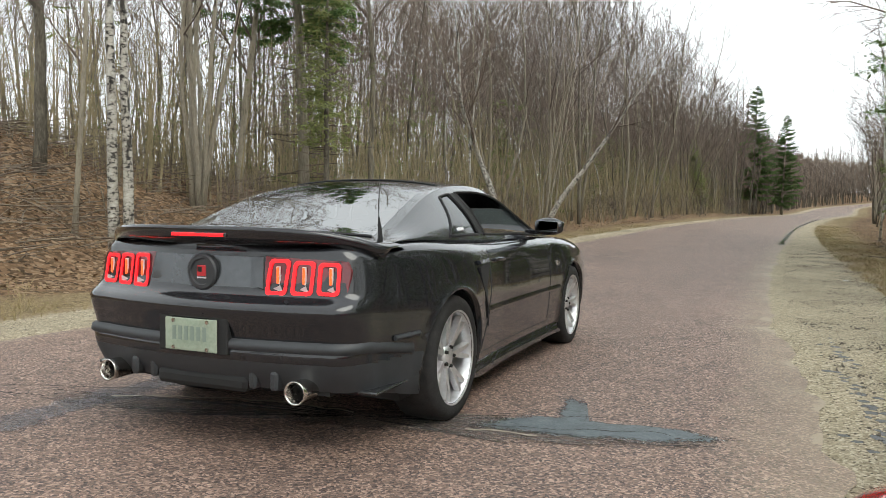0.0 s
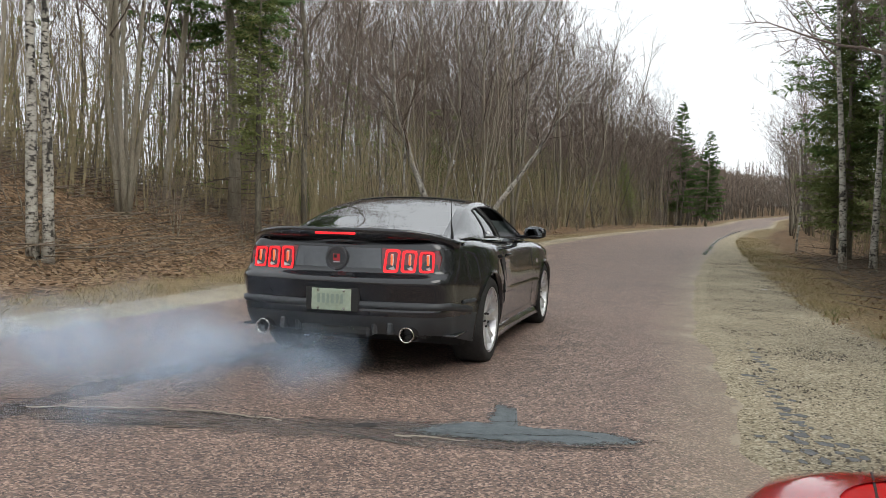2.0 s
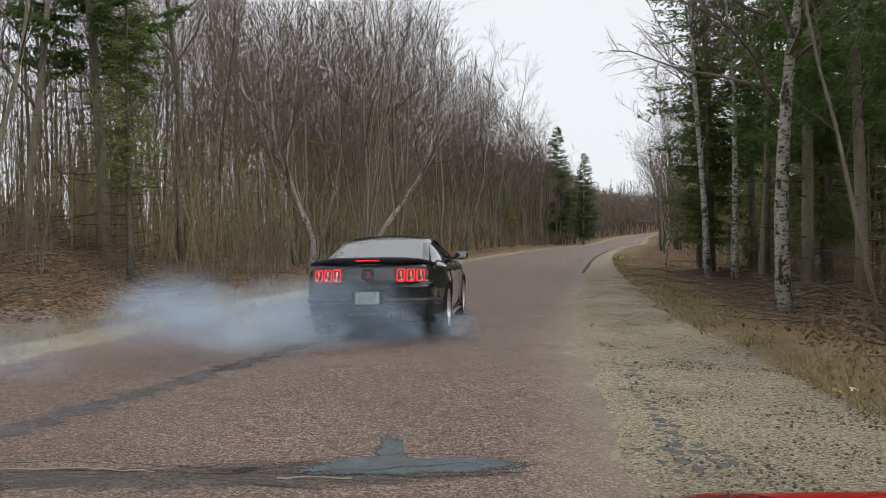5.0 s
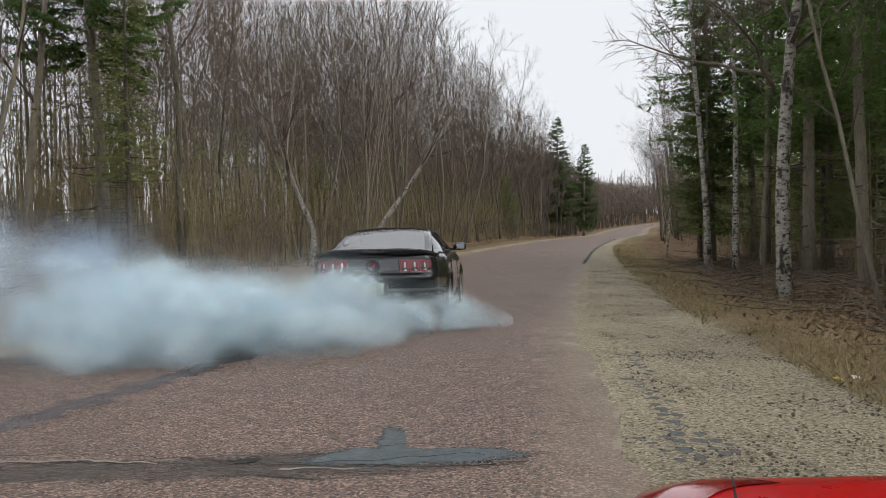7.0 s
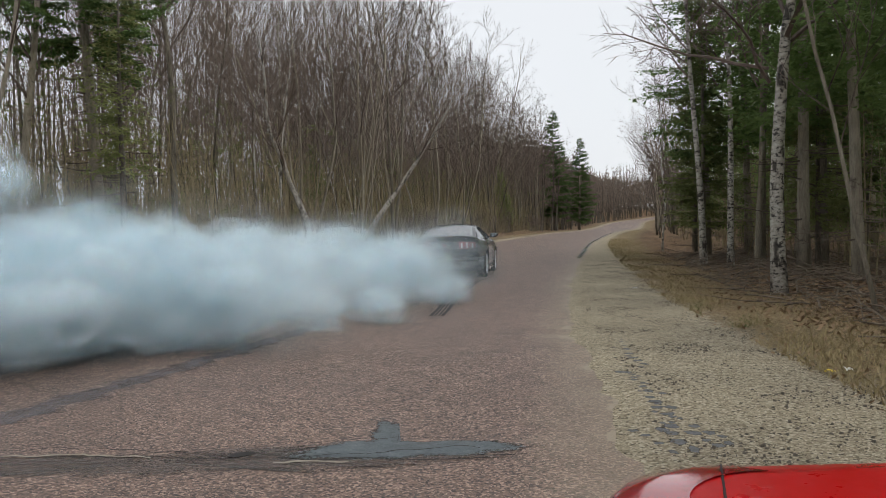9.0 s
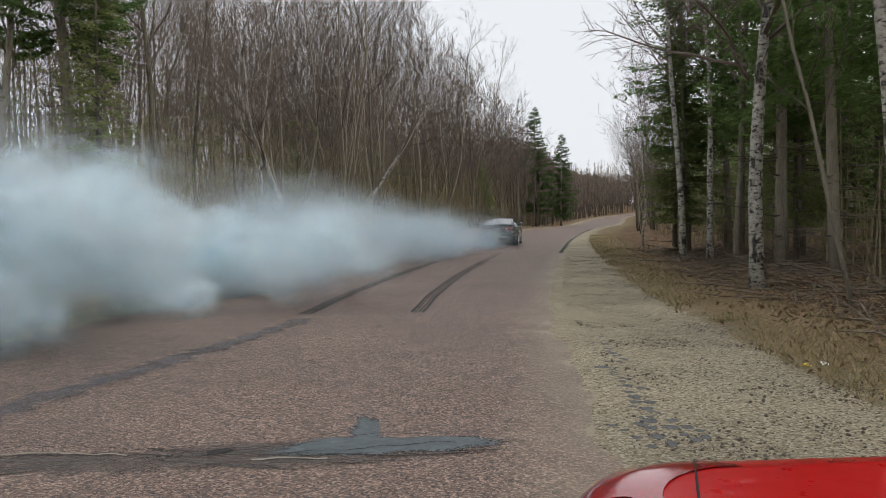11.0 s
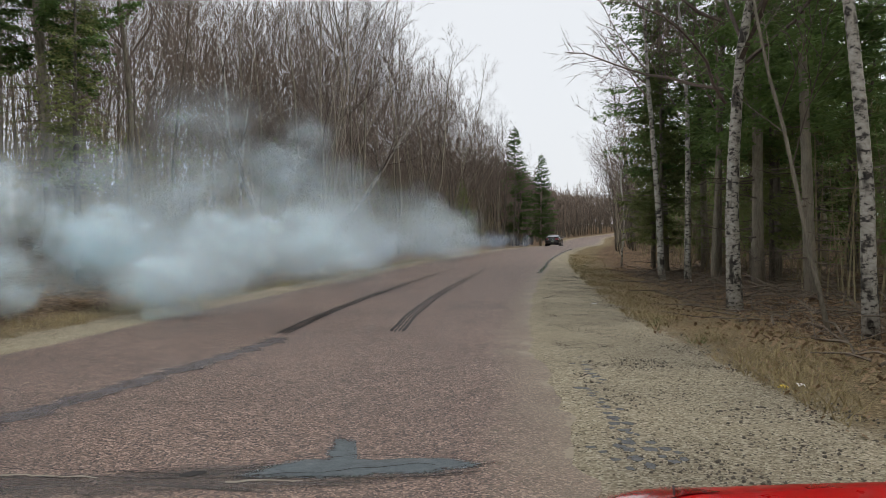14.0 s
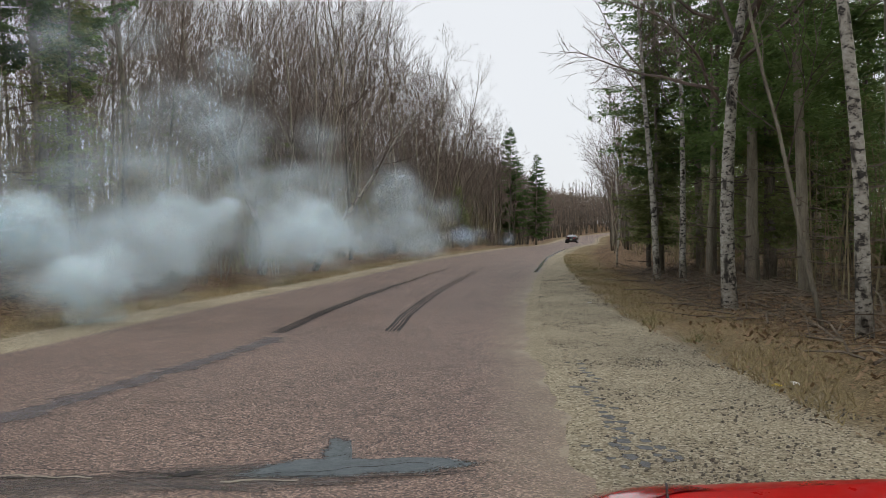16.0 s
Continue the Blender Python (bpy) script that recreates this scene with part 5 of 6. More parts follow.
def side_details(car):
    seam = lambda pts, side, r=0.0035: [(side * p[0], p[1], p[2]) for p in pts]

    def skin(y, v, o=0.0):
        k = spline(TUCK, v)
        return (spline(WIDTH, y) * k + o, y, lerp(0.22, spline(BELT, y), v))

    for side in (1, -1):
        for y0, y1, v0, v1 in ((0.62, 0.44, 0.99, 0.1), (2.02, 2.02, 0.99, 0.12)):
            b = Builder()
            pts = [skin(lerp(y0, y1, (k / 14) ** 1.6), lerp(v0, v1, k / 14), -0.0005) for k in range(15)]
            b.tube(seam(pts, side), [0.0035] * 15, 4)
            part("door_gap", b, M_MATT, car)
        b = Builder()
        pts = [skin(lerp(0.44, 2.02, k / 14), 0.1, -0.0005) for k in range(15)]
        b.tube(seam(pts, side), [0.0035] * 15, 4)
        part("door_gap", b, M_MATT, car)
        # crease of the door
        b = Builder()
        rows = [[(side * q[0], q[1], q[2]) for q in (skin(y, 0.40, -0.002), skin(y, 0.415, 0.012), skin(y, 0.435, 0.010), skin(y, 0.48, -0.002))] for y in [lerp(0.52, 2.3, k / 16) for k in range(17)]]
        b.grid(rows)
        part("door_crease", b, M_BLACK, car, smooth=True)
        # air scoop behind the door
        b = Builder()
        tri = [skin(0.60, 0.83, 0.004), skin(0.36, 0.80, 0.012), skin(0.47, 0.5, 0.010), skin(0.545, 0.3, 0.004)]
        b.add([(side * p[0], p[1], p[2]) for p in tri] + [(side * (p[0] - 0.03), p[1], p[2]) for p in tri], [(0, 1, 2, 3), (0, 1, 5, 4), (1, 2, 6, 5), (2, 3, 7, 6), (3, 0, 4, 7)])
        part("side_scoop", b, M_MATT, car, "black side scoop")
        b = Builder()
        tri = [skin(0.60, 0.865, 0.010), skin(0.35, 0.855, 0.020), skin(0.37, 0.825, 0.022), skin(0.60, 0.84, 0.012)]
        b.add([(side * p[0], p[1], p[2]) for p in tri] + [(side * (p[0] - 0.02), p[1], p[2] - 0.004) for p in tri], [(0, 1, 2, 3), (0, 1, 5, 4), (1, 2, 6, 5), (2, 3, 7, 6), (3, 0, 4, 7)])
        part("scoop_lip", b, M_SATIN, car)
        # handle
        b = Builder()
        pts = [skin(lerp(0.72, 0.92, k / 6), 0.85, 0.012 + 0.016 * math.sin(math.pi * k / 6)) for k in range(7)]
        b.tube(seam(pts, side), [0.010, 0.013, 0.014, 0.014, 0.014, 0.013, 0.010], 8)
        part("door_handle", b, M_BLACK, car, smooth=True)
        # skirts
        b = Builder()
        rows = []
        for k in range(18):
            y = lerp(0.36, 2.36, k / 17)
            w = spline(WIDTH, y)
            rows.append([(side * (w - 0.06), y, 0.25), (side * (w - 0.035), y, 0.232), (side * (w - 0.035), y, 0.19), (side * (w - 0.01), y, 0.165), (side * (w - 0.1), y, 0.15)])
        b.grid(rows)
        part("side_skirt", b, M_BLACK, car, "black side skirt", smooth=True)
        # marker, bars of the wing badge
        b = Builder()
        pts = [skin(y, 0.42, 0.003) for y in (-0.62, -0.5, -0.42)]
        b.tube(seam(pts, side), [0.014, 0.015, 0.014], 6)
        part("side_marker", b, M_PLASTIC, car)
        for k in range(2):
            b = Builder()
            c = skin(2.28 - k * 0.05, 0.72, 0.004)
            b.box(min(side * c[0], side * (c[0] - 0.01)), max(side * c[0], side * (c[0] - 0.01)), c[1] - 0.02, c[1] + 0.012, c[2] - 0.02, c[2] + 0.02)
            part("wing_badge", b, M_CHROME, car)
        # arch lips and liners
        for hy in (0.0, 2.72):
            b = Builder()
            rows, rows2 = [], []
            for k in range(29):
                a = radians(-16 + 212 * k / 28)
                for r_, rr in ((0.385, rows),):
                    y, z = hy + r_ * math.cos(a), 0.345 + r_ * math.sin(a)
                    v = (z - 0.22) / (spline(BELT, y) - 0.22)
                    w = spline(WIDTH, y) * spline(TUCK, max(0, v))
                    rows.append([(side * (w - 0.004), hy + 0.402 * math.cos(a), 0.345 + 0.402 * math.sin(a)), (side * (w + 0.014), hy + 0.39 * math.cos(a), 0.345 + 0.39 * math.sin(a)),
                                 (side * (w + 0.010), hy + 0.378 * math.cos(a), 0.345 + 0.378 * math.sin(a)), (side * (w - 0.03), hy + 0.374 * math.cos(a), 0.345 + 0.374 * math.sin(a))])
                    rows2.append([(side * (w - 0.02), hy + 0.392 * math.cos(a), 0.345 + 0.392 * math.sin(a)), (side * 0.55, hy + 0.40 * math.cos(a), 0.345 + 0.40 * math.sin(a))])
            b.grid(rows)
            part("arch_lip", b, M_BLACK, car, smooth=True)
            b = Builder()
            b.grid(rows2)
            part("wheel_housing", b, M_MATT, car)
        # mirror
        b = Builder()
        rows = []
        for k in range(9):
            t = k / 8
            s2 = math.sin(math.pi * (0.12 + 0.80 * t)) ** 0.5
            x = side * lerp(0.86, 1.075, t)
            rows.append([(x, 1.72 + 0.055 * s2 * math.cos(2 * math.pi * j / 14) + 0.04 * t * 0, 1.045 + 0.068 * s2 * math.sin(2 * math.pi * j / 14)) for j in range(14)])
        b.grid(rows, close=True)
        b.f.append(tuple(range(14)))
        b.f.append(tuple(8 * 14 + j for j in range(14)))
        mir = part("door_mirror", b, M_BLACK, car, "black door mirror", smooth=True)
        b = Builder()
        b.box(min(side * 0.90, side * 1.05), max(side * 0.90, side * 1.05), 1.655, 1.668, 1.0, 1.09, 0.006)
        part("mirror_glass", b, M_MIRROR, mir)
        b = Builder()
        b.box(min(side * 0.78, side * 0.90), max(side * 0.78, side * 0.90), 1.70, 1.78, 0.985, 1.02, 0.006)
        part("mirror_foot", b, M_BLACK, mir)
    # sticker bars on the quarter window
    for k in range(4):
        b = Builder()
        y0 = 0.27 + k * 0.03
        p, q = flank(y0, 0.2, 0.002), flank(y0, 0.27, 0.002)
        p2, q2 = flank(y0 + 0.022, 0.2, 0.002), flank(y0 + 0.022, 0.27, 0.002)
        b.add([p, p2, q2, q], [(0, 1, 2, 3)])
        part("sticker_bar", b, M_WHITE, car, "white sticker")
    # aerial on the rear wing
    b = Builder()
    b.tube([(0.74, -0.56, 0.97), (0.745, -0.56, 1.01), (0.74, -0.56, 1.08), (0.735, -0.56, 1.12), (0.735, -0.56, 1.32)], [0.016, 0.013, 0.008, 0.003, 0.002], 8)
    part("aerial", b, M_MATT, car, "black whip aerial", smooth=True)


def cabin_inside(car):
    b = Builder()
    b.box(-0.76, 0.76, -0.3, 2.15, 0.24, 0.30)
    part("cabin_floor", b, M_MATT, car)
    b = Builder()
    b.box(-0.72, 0.72, 1.82, 2.25, 0.62, 0.93, 0.05)
    part("dashboard", b, M_SEAT, car)
    b = Builder()
    b.box(-0.70, 0.70, -0.45, 0.12, 0.82, 0.90, 0.02)
    part("parcel_shelf", b, M_SEAT, car)
    b = Builder()
    b.box(-0.68, 0.68, 0.05, 0.25, 0.4, 0.9, 0.05)
    part("rear_bench", b, M_SEAT, car)
    for side in (1, -1):
        b = Builder()
        x = side * 0.36
        b.box(x - 0.25, x + 0.25, 0.85, 1.4, 0.36, 0.52, 0.05)
        b.grid([[(x + sx * (0.26 - 0.1 * t), 0.86 - 0.22 * t + dy, 0.5 + 0.58 * t) for sx, dy in ((-1, -0.06), (1, -0.06), (1, 0.07), (-1, 0.07))] for t in [k / 8 for k in range(9)]], close=True)
        b.box(x - 0.12, x + 0.12, 0.60, 0.69, 1.09, 1.22, 0.03)
        part("front_seat", b, M_SEAT, car, "black bucket seat")
    b = Builder()
    for k in range(2):
        b.tube([(-0.36 + 0.18 * math.cos(a), 1.62 + 0.06 * math.sin(a), 0.88 + 0.17 * math.sin(a)) for a in [2 * math.pi * j / 20 for j in range(21)]], [0.014] * 21, 6, cap=False)
    part("steering_wheel", b, M_MATT, car, smooth=True)
    b = Builder()
    b.box(-0.80, 0.80, -0.45, 3.4, 0.19, 0.245)
    b.box(-0.66, 0.66, -0.88, -0.44, 0.29, 0.36)
    part("underbody", b, M_MATT, car)
    for y in (0.0, 2.72):
        b = Builder()
        b.tube([(-0.7, y, 0.33), (0.7, y, 0.33)], [0.05, 0.05], 8)
        part("axle", b, M_MATT, car)
    # headlamps, not seen from behind but part of the nose
    for side in (1, -1):
        b = Builder()
        b.box(min(side * 0.5, side * 0.74), max(side * 0.5, side * 0.74), 3.40, 3.56, 0.60, 0.72, 0.03)
        part("headlamp", b, M_SILVER, car)


def build_coupe():
    car = new("sports_coupe")
    tagged(car, "glossy black two-door sports coupe spinning its rear tyres", "car")
    body_shell(car, M_BLACK, M_PLASTIC)
    cabin(car)
    cabin_inside(car)
    glows = tail_details(car)
    side_details(car)
    rear = [wheel(car, s * 0.80, 0.0, s) for s in (1, -1)]
    front = [wheel(car, s * 0.785, 2.72, s) for s in (1, -1)]
    return car, rear, front, glows


coupe, rear_wheels, front_wheels, brake_lights = build_coupe()


# ---------- the parked red car beside the camera ----------
def build_red_car():
    car = new("parked_car")
    tagged(car, "glossy red parked car, its bonnet corner beside the road", "car")
    half, corner = 0.74, 0.16

    def ring(z, inset, front):
        pts = []
        hw = half - inset
        for k in range(9):
            a = radians(90 * k / 8)
            pts.append((-hw + corner - corner * math.cos(a), front - inset - corner + corner * math.sin(a), z))
        for k in range(1, 12):
            u = k / 12
            pts.append((lerp(-hw + corner, hw - corner, u), front - inset + 0.035 * math.sin(math.pi * u), z))
        for k in range(9):
            a = radians(90 - 90 * k / 8)
            pts.append((hw - corner + corner * math.cos(a), front - inset - corner + corner * math.sin(a), z))
        for k in range(1, 14):
            pts.append((hw, lerp(front - corner - inset, -4.0, k / 13), z + (0.0 if z < 0.5 else 0.03 * sat((front - 0.3 - lerp(front, -4.0, k / 13)) / 1.2))))
        for k in range(14):
            pts.append((-hw, lerp(-4.0, front - corner - inset, k / 14), z + (0.0 if z < 0.5 else 0.03 * sat((front - 0.3 - lerp(-4.0, front, k / 14)) / 1.2))))
        return pts

    levels = [(0.22, 0.05, -0.06), (0.3, 0.01, 0.0), (0.45, 0.0, 0.02), (0.6, 0.0, 0.02), (0.68, 0.005, 0.01), (0.735, 0.018, 0.0), (0.77, 0.04, -0.012), (0.79, 0.075, -0.02), (0.798, 0.12, -0.025)]
    rows = [ring(*q) for q in levels]
    b = Builder()
    b.grid(rows, close=True)
    tidy(part("body", b, M_RED, car, smooth=True))
    # bonnet skin, gently crowned
    top = rows[-1]
    b = Builder()
    cx = [(0.0, y, z) for x, y, z in top]
    inner = []
    for f in (1.0, 0.75, 0.5, 0.25, 0.02):
        inner.append([(x * f, y, z + 0.015 * (1 - f * f)) for x, y, z in top])
    b.grid(inner, close=True)
    tidy(part("bonnet", b, M_RED, car, smooth=True))
    # gap between wing and bonnet, lamp in the corner
    for s in (-1, 1):
        b = Builder()
        pts = [(s * 0.5, -0.011, 0.736), (s * 0.508, -0.045, 0.771), (s * 0.52, -0.088, 0.7905), (s * 0.534, -0.138, 0.7975), (s * 0.61, -0.42, 0.8035), (s * 0.66, -1.1, 0.816)]
        b.tube(pts, [0.0022] * 6, 5)
        part("panel_gap", b, M_MATT, car)
        # the lamp lens wraps the corner between wing and bonnet gap
        idx = range(0, 9) if s < 0 else range(20, 29)
        b = Builder()
        b.grid([[(rows[q][k][0] + s * 0.0022, rows[q][k][1] + 0.0022, rows[q][k][2] + 0.0022) for k in idx] for q in (5, 6, 7, 8)])
        tidy(part("corner_lamp", b, M_CORNER, car, "red-tinted lamp lens with pale glints", smooth=True))
    # cabin
    b = Builder()
    rows3 = []
    for y, w, z0, z1 in ((-1.3, 0.68, 0.9, 0.91), (-1.9, 0.6, 0.9, 1.38), (-2.3, 0.58, 0.9, 1.42), (-3.0, 0.6, 0.9, 1.36), (-3.75, 0.68, 0.9, 0.93)):
        rows3.append([(-w - 0.1, y, z0), (-w, y, z1 - 0.04), (-w * 0.7, y, z1), (w * 0.7, y, z1), (w, y, z1 - 0.04), (w + 0.1, y, z0)])
    b.grid(rows3)
    part("cabin", b, M_DARKGLASS, car, "dark glazed cabin")
    b = Builder()
    b.box(-0.56, 0.56, -3.0, -1.95, 1.395, 1.43, 0.012)
    part("roof", b, M_RED, car)
    for s in (1, -1):
        for y in (-0.75, -3.2):
            w = wheel(car, s * 0.68, y, s)
            w.scale = (0.8, 0.9, 0.9)
            w.location.z = 0.31
    car.matrix_basis = pose(1.31, 1.05, surface(2.2, 0.2) + 0.03, 0, 1.0, -16.5)
    return car


build_red_car()


# ---------- repairs, cracks and scraps on the road ----------
def road_top(x, y):
    return surface(x, y)


def blot(name, outline, mat, lift, label, category="road patch", jag=0.03, seed=1):
    """A thin flat repair with a ragged outline."""
    b = Builder()
    pts = []
    n = len(outline)
    for i, (x, y) in enumerate(outline):
        x2, y2 = outline[(i + 1) % n]
        m = max(2, int(math.hypot(x2 - x, y2 - y) / 0.04))
        for k in range(m):
            px, py = lerp(x, x2, k / m), lerp(y, y2, k / m)
            px += jag * noise.noise((px * 7, py * 7, seed)) + jag * 0.5 * noise.noise((px * 25, py * 25, seed))
            py += jag * noise.noise((px * 7, py * 7, seed + 20)) + jag * 0.5 * noise.noise((px * 25, py * 25, seed + 9))
            pts.append((px, py))
    cx, cy = sum(p[0] for p in pts) / len(pts), sum(p[1] for p in pts) / len(pts)
    rings = []
    wear = []
    for f, dz, w in ((0.001, lift, 1.0), (0.4, lift, 1.0), (0.7, lift, 0.85), (0.88, lift, 0.5), (1.0, lift, 0.0)):
        wear += [w] * len(pts)
        rings.append([(cx + (x - cx) * f, cy + (y - cy) * f, road_top(cx + (x - cx) * f, cy + (y - cy) * f) + dz) for x, y in pts])
    b.grid(rings, close=True)
    ob = part(name, b, mat)
    ob.data.attributes.new("wear", "FLOAT", "POINT").data.foreach_set("value", wear)
    return tagged(ob, label, category)


def ribbon(name, pts, width, mat, lift, label, category, seed=3, jag=0.05):
    """A ragged strip along a line, for cracks and seams."""
    b = Builder()
    fine = []
    for (x, y), (x2, y2) in zip(pts, pts[1:]):
        m = max(2, int(math.hypot(x2 - x, y2 - y) / 0.05))
        fine += [(lerp(x, x2, k / m), lerp(y, y2, k / m)) for k in range(m)]
    rows = []
    for i, (x, y) in enumerate(fine[:-1]):
        d = Vector((fine[i + 1][0] - x, fine[i + 1][1] - y, 0)).normalized()
        nrm = Vector((-d.y, d.x, 0))
        off = jag * (noise.noise((x * 4, y * 4, seed)) + 0.5 * noise.noise((x * 14, y * 14, seed)))
        w = width * (0.55 + 0.9 * abs(noise.noise((x * 6, y * 6, seed + 5))))
        row = []
        for s in (-0.5, -0.2, 0.2, 0.5):
            p = Vector((x, y, 0)) + nrm * (off + s * w)
            row.append((p.x, p.y, road_top(p.x, p.y) + lift))
        rows.append(row)
    b.grid(rows)
    ob = part(name, b, mat)
    ob.data.attributes.new("wear", "FLOAT", "POINT").data.foreach_set("value", [0.0, 0.85, 0.85, 0.0] * len(rows))
    return tagged(ob, label, category)


def road_marks():
    seal = "blue-grey tar patch filling cracked asphalt"
    blot("tar_patch", [(0.1, 4.02), (0.45, 4.25), (0.62, 4.2), (0.77, 4.66), (0.88, 4.55), (0.80, 4.14), (1.25, 4.03), (1.53, 3.83), (1.2, 3.74), (0.66, 3.82), (0.34, 3.9)], M_SEAL, 0.005, seal)
    blot("crazed_patch", [(-2.6, 4.75), (-1.6, 4.5), (-0.87, 4.41), (-0.44, 4.3), (-0.15, 4.31), (0.14, 4.27), (0.47, 4.2), (1.14, 4.02), (1.7, 3.8), (1.05, 3.64), (0.65, 3.7), (0.42, 3.68), (0.08, 3.84), (-0.26, 3.87), (-0.66, 3.96), (-1.05, 4.06), (-1.7, 4.2), (-2.5, 4.5)], M_CRAZED, 0.0035, "dark crazed old asphalt round the tar patch", jag=0.09, seed=14)
    rg = random.Random(4)
    line = [(3.75, 7.4), (3.36, 6.42), (3.05, 5.7), (2.86, 5.25), (2.68, 4.75), (2.5, 4.3), (2.42, 4.05)]
    spots = []
    for (x, y), (x2, y2) in zip(line, line[1:]):
        for k in range(6):
            f = (k + rg.random()) / 6
            spots.append((lerp(x, x2, f) + rg.gauss(0, 0.06), lerp(y, y2, f), rg.uniform(0.02, 0.055)))
    spots += [(2.16 + 0.13 * (k % 4) + rg.gauss(0, 0.02), 3.58 + 0.14 * (k // 4) + rg.gauss(0, 0.02), rg.uniform(0.03, 0.055)) for k in range(16)]
    for k, (x, y, r) in enumerate(spots):
        turn = rg.uniform(0, 6.28)
        ol = [(x + r * rg.uniform(0.65, 1.3) * math.cos(a + turn), y + r * rg.uniform(0.8, 1.6) * math.sin(a + turn)) for a in (0.0, 1.1, 2.3, 3.4, 4.9)]
        t = blot("tar_patch", ol, M_SLAB, 0.0025, "small blue-grey slab of old asphalt showing through sand", jag=0.02, seed=k)
        t["group"] = "asphalt slabs along the verge"
    blot("pothole", [(-0.10, 4.14), (-0.04, 4.18), (0.03, 4.16), (0.02, 4.11), (-0.04, 4.08), (-0.10, 4.10)], M_CRACK, 0.008, "small dark broken hole in the asphalt", "pothole", 0.02)
    crack = "long open crack across the asphalt"
    for k, (pts, w, m) in enumerate((([(-4.6, 5.3), (-3.0, 4.85), (-1.9, 4.72), (-1.0, 4.6), (-0.3, 4.25), (0.1, 4.1)], 0.011, M_CRACK), ([(-4.0, 4.9), (-2.2, 4.5), (-1.0, 4.42), (0.0, 4.05), (0.3, 3.95), (0.9, 3.75), (1.5, 3.7)], 0.011, M_CRACK),
                                     ([(-2.0, 4.55), (-1.2, 4.5), (-0.4, 4.18)], 0.03, M_PALE), ([(0.12, 3.93), (0.5, 3.86), (0.62, 3.8)], 0.03, M_PALE),
                                     ([(-1.2, 9.3), (-0.3, 9.95), (0.05, 10.3)], 0.008, M_CRACK), ([(0.4, 8.9), (0.75, 8.4), (1.1, 8.05)], 0.008, M_CRACK),
                                     ([(-0.4, 4.3), (0.3, 4.28), (0.9, 4.18), (1.3, 4.05)], 0.008, M_CRACK), ([(0.25, 4.0), (0.8, 3.95), (1.3, 3.88)], 0.01, M_CRACK), ([(3.6, 19.5), (5.0, 20.2), (5.6, 20.0)], 0.05, M_CRACK), ([(3.9, 18.6), (4.6, 19.1), (5.4, 18.9)], 0.03, M_CRACK))):
        ribbon("road_crack", pts, w, m, 0.0075, crack, "crack", seed=k)
    ribbon("tar_seam", [(-2.6, 3.4), (-1.33, 5.87), (-0.2, 7.95), (0.76, 9.9), (0.95, 10.4)], 0.55, M_STAIN, 0.005, "long blue-grey tar seam along the lane", "road seam", jag=0.07)
    ribbon("wet_strip", [(spline(RIGHT, y) - 0.22, y) for y in range(27, 62, 3)], 0.22, M_WET, 0.006, "wet pale strip along the road's edge", "puddle", jag=0.12)


def scraps():
    b = Builder()
    b.grid([[(0.11 * i / 5 - 0.05, 0.06 * j / 3, 0.02 + 0.012 * math.sin(i * 1.9 + j)) for j in range(4)] for i in range(6)])
    ob = part("wrapper", b, M_YELLOW)
    ob.matrix_basis = pose(4.38, 4.99, surface(4.38, 4.99), 0, 0, 20)
    tagged(ob, "crumpled yellow wrapper in the dry grass", "litter")
    b = Builder()
    b.grid([[(0.09 * i / 4, 0.05 * j / 3, 0.015 + 0.02 * abs(math.sin(i * 1.3 + j))) for j in range(4)] for i in range(5)])
    ob = part("paper_scrap", b, M_LITTER)
    ob.matrix_basis = pose(7.05, 13.3, surface(7.05, 13.3) + 0.01, 0, 0, 0)
    tagged(ob, "small white scrap of paper on the verge", "litter")
    ob = copy_thing(ob, pose(4.5, 4.93, surface(4.5, 4.93) + 0.01, 0, 0, 60))
    tagged(ob, "crumpled clear wrapper beside the yellow one", "litter")


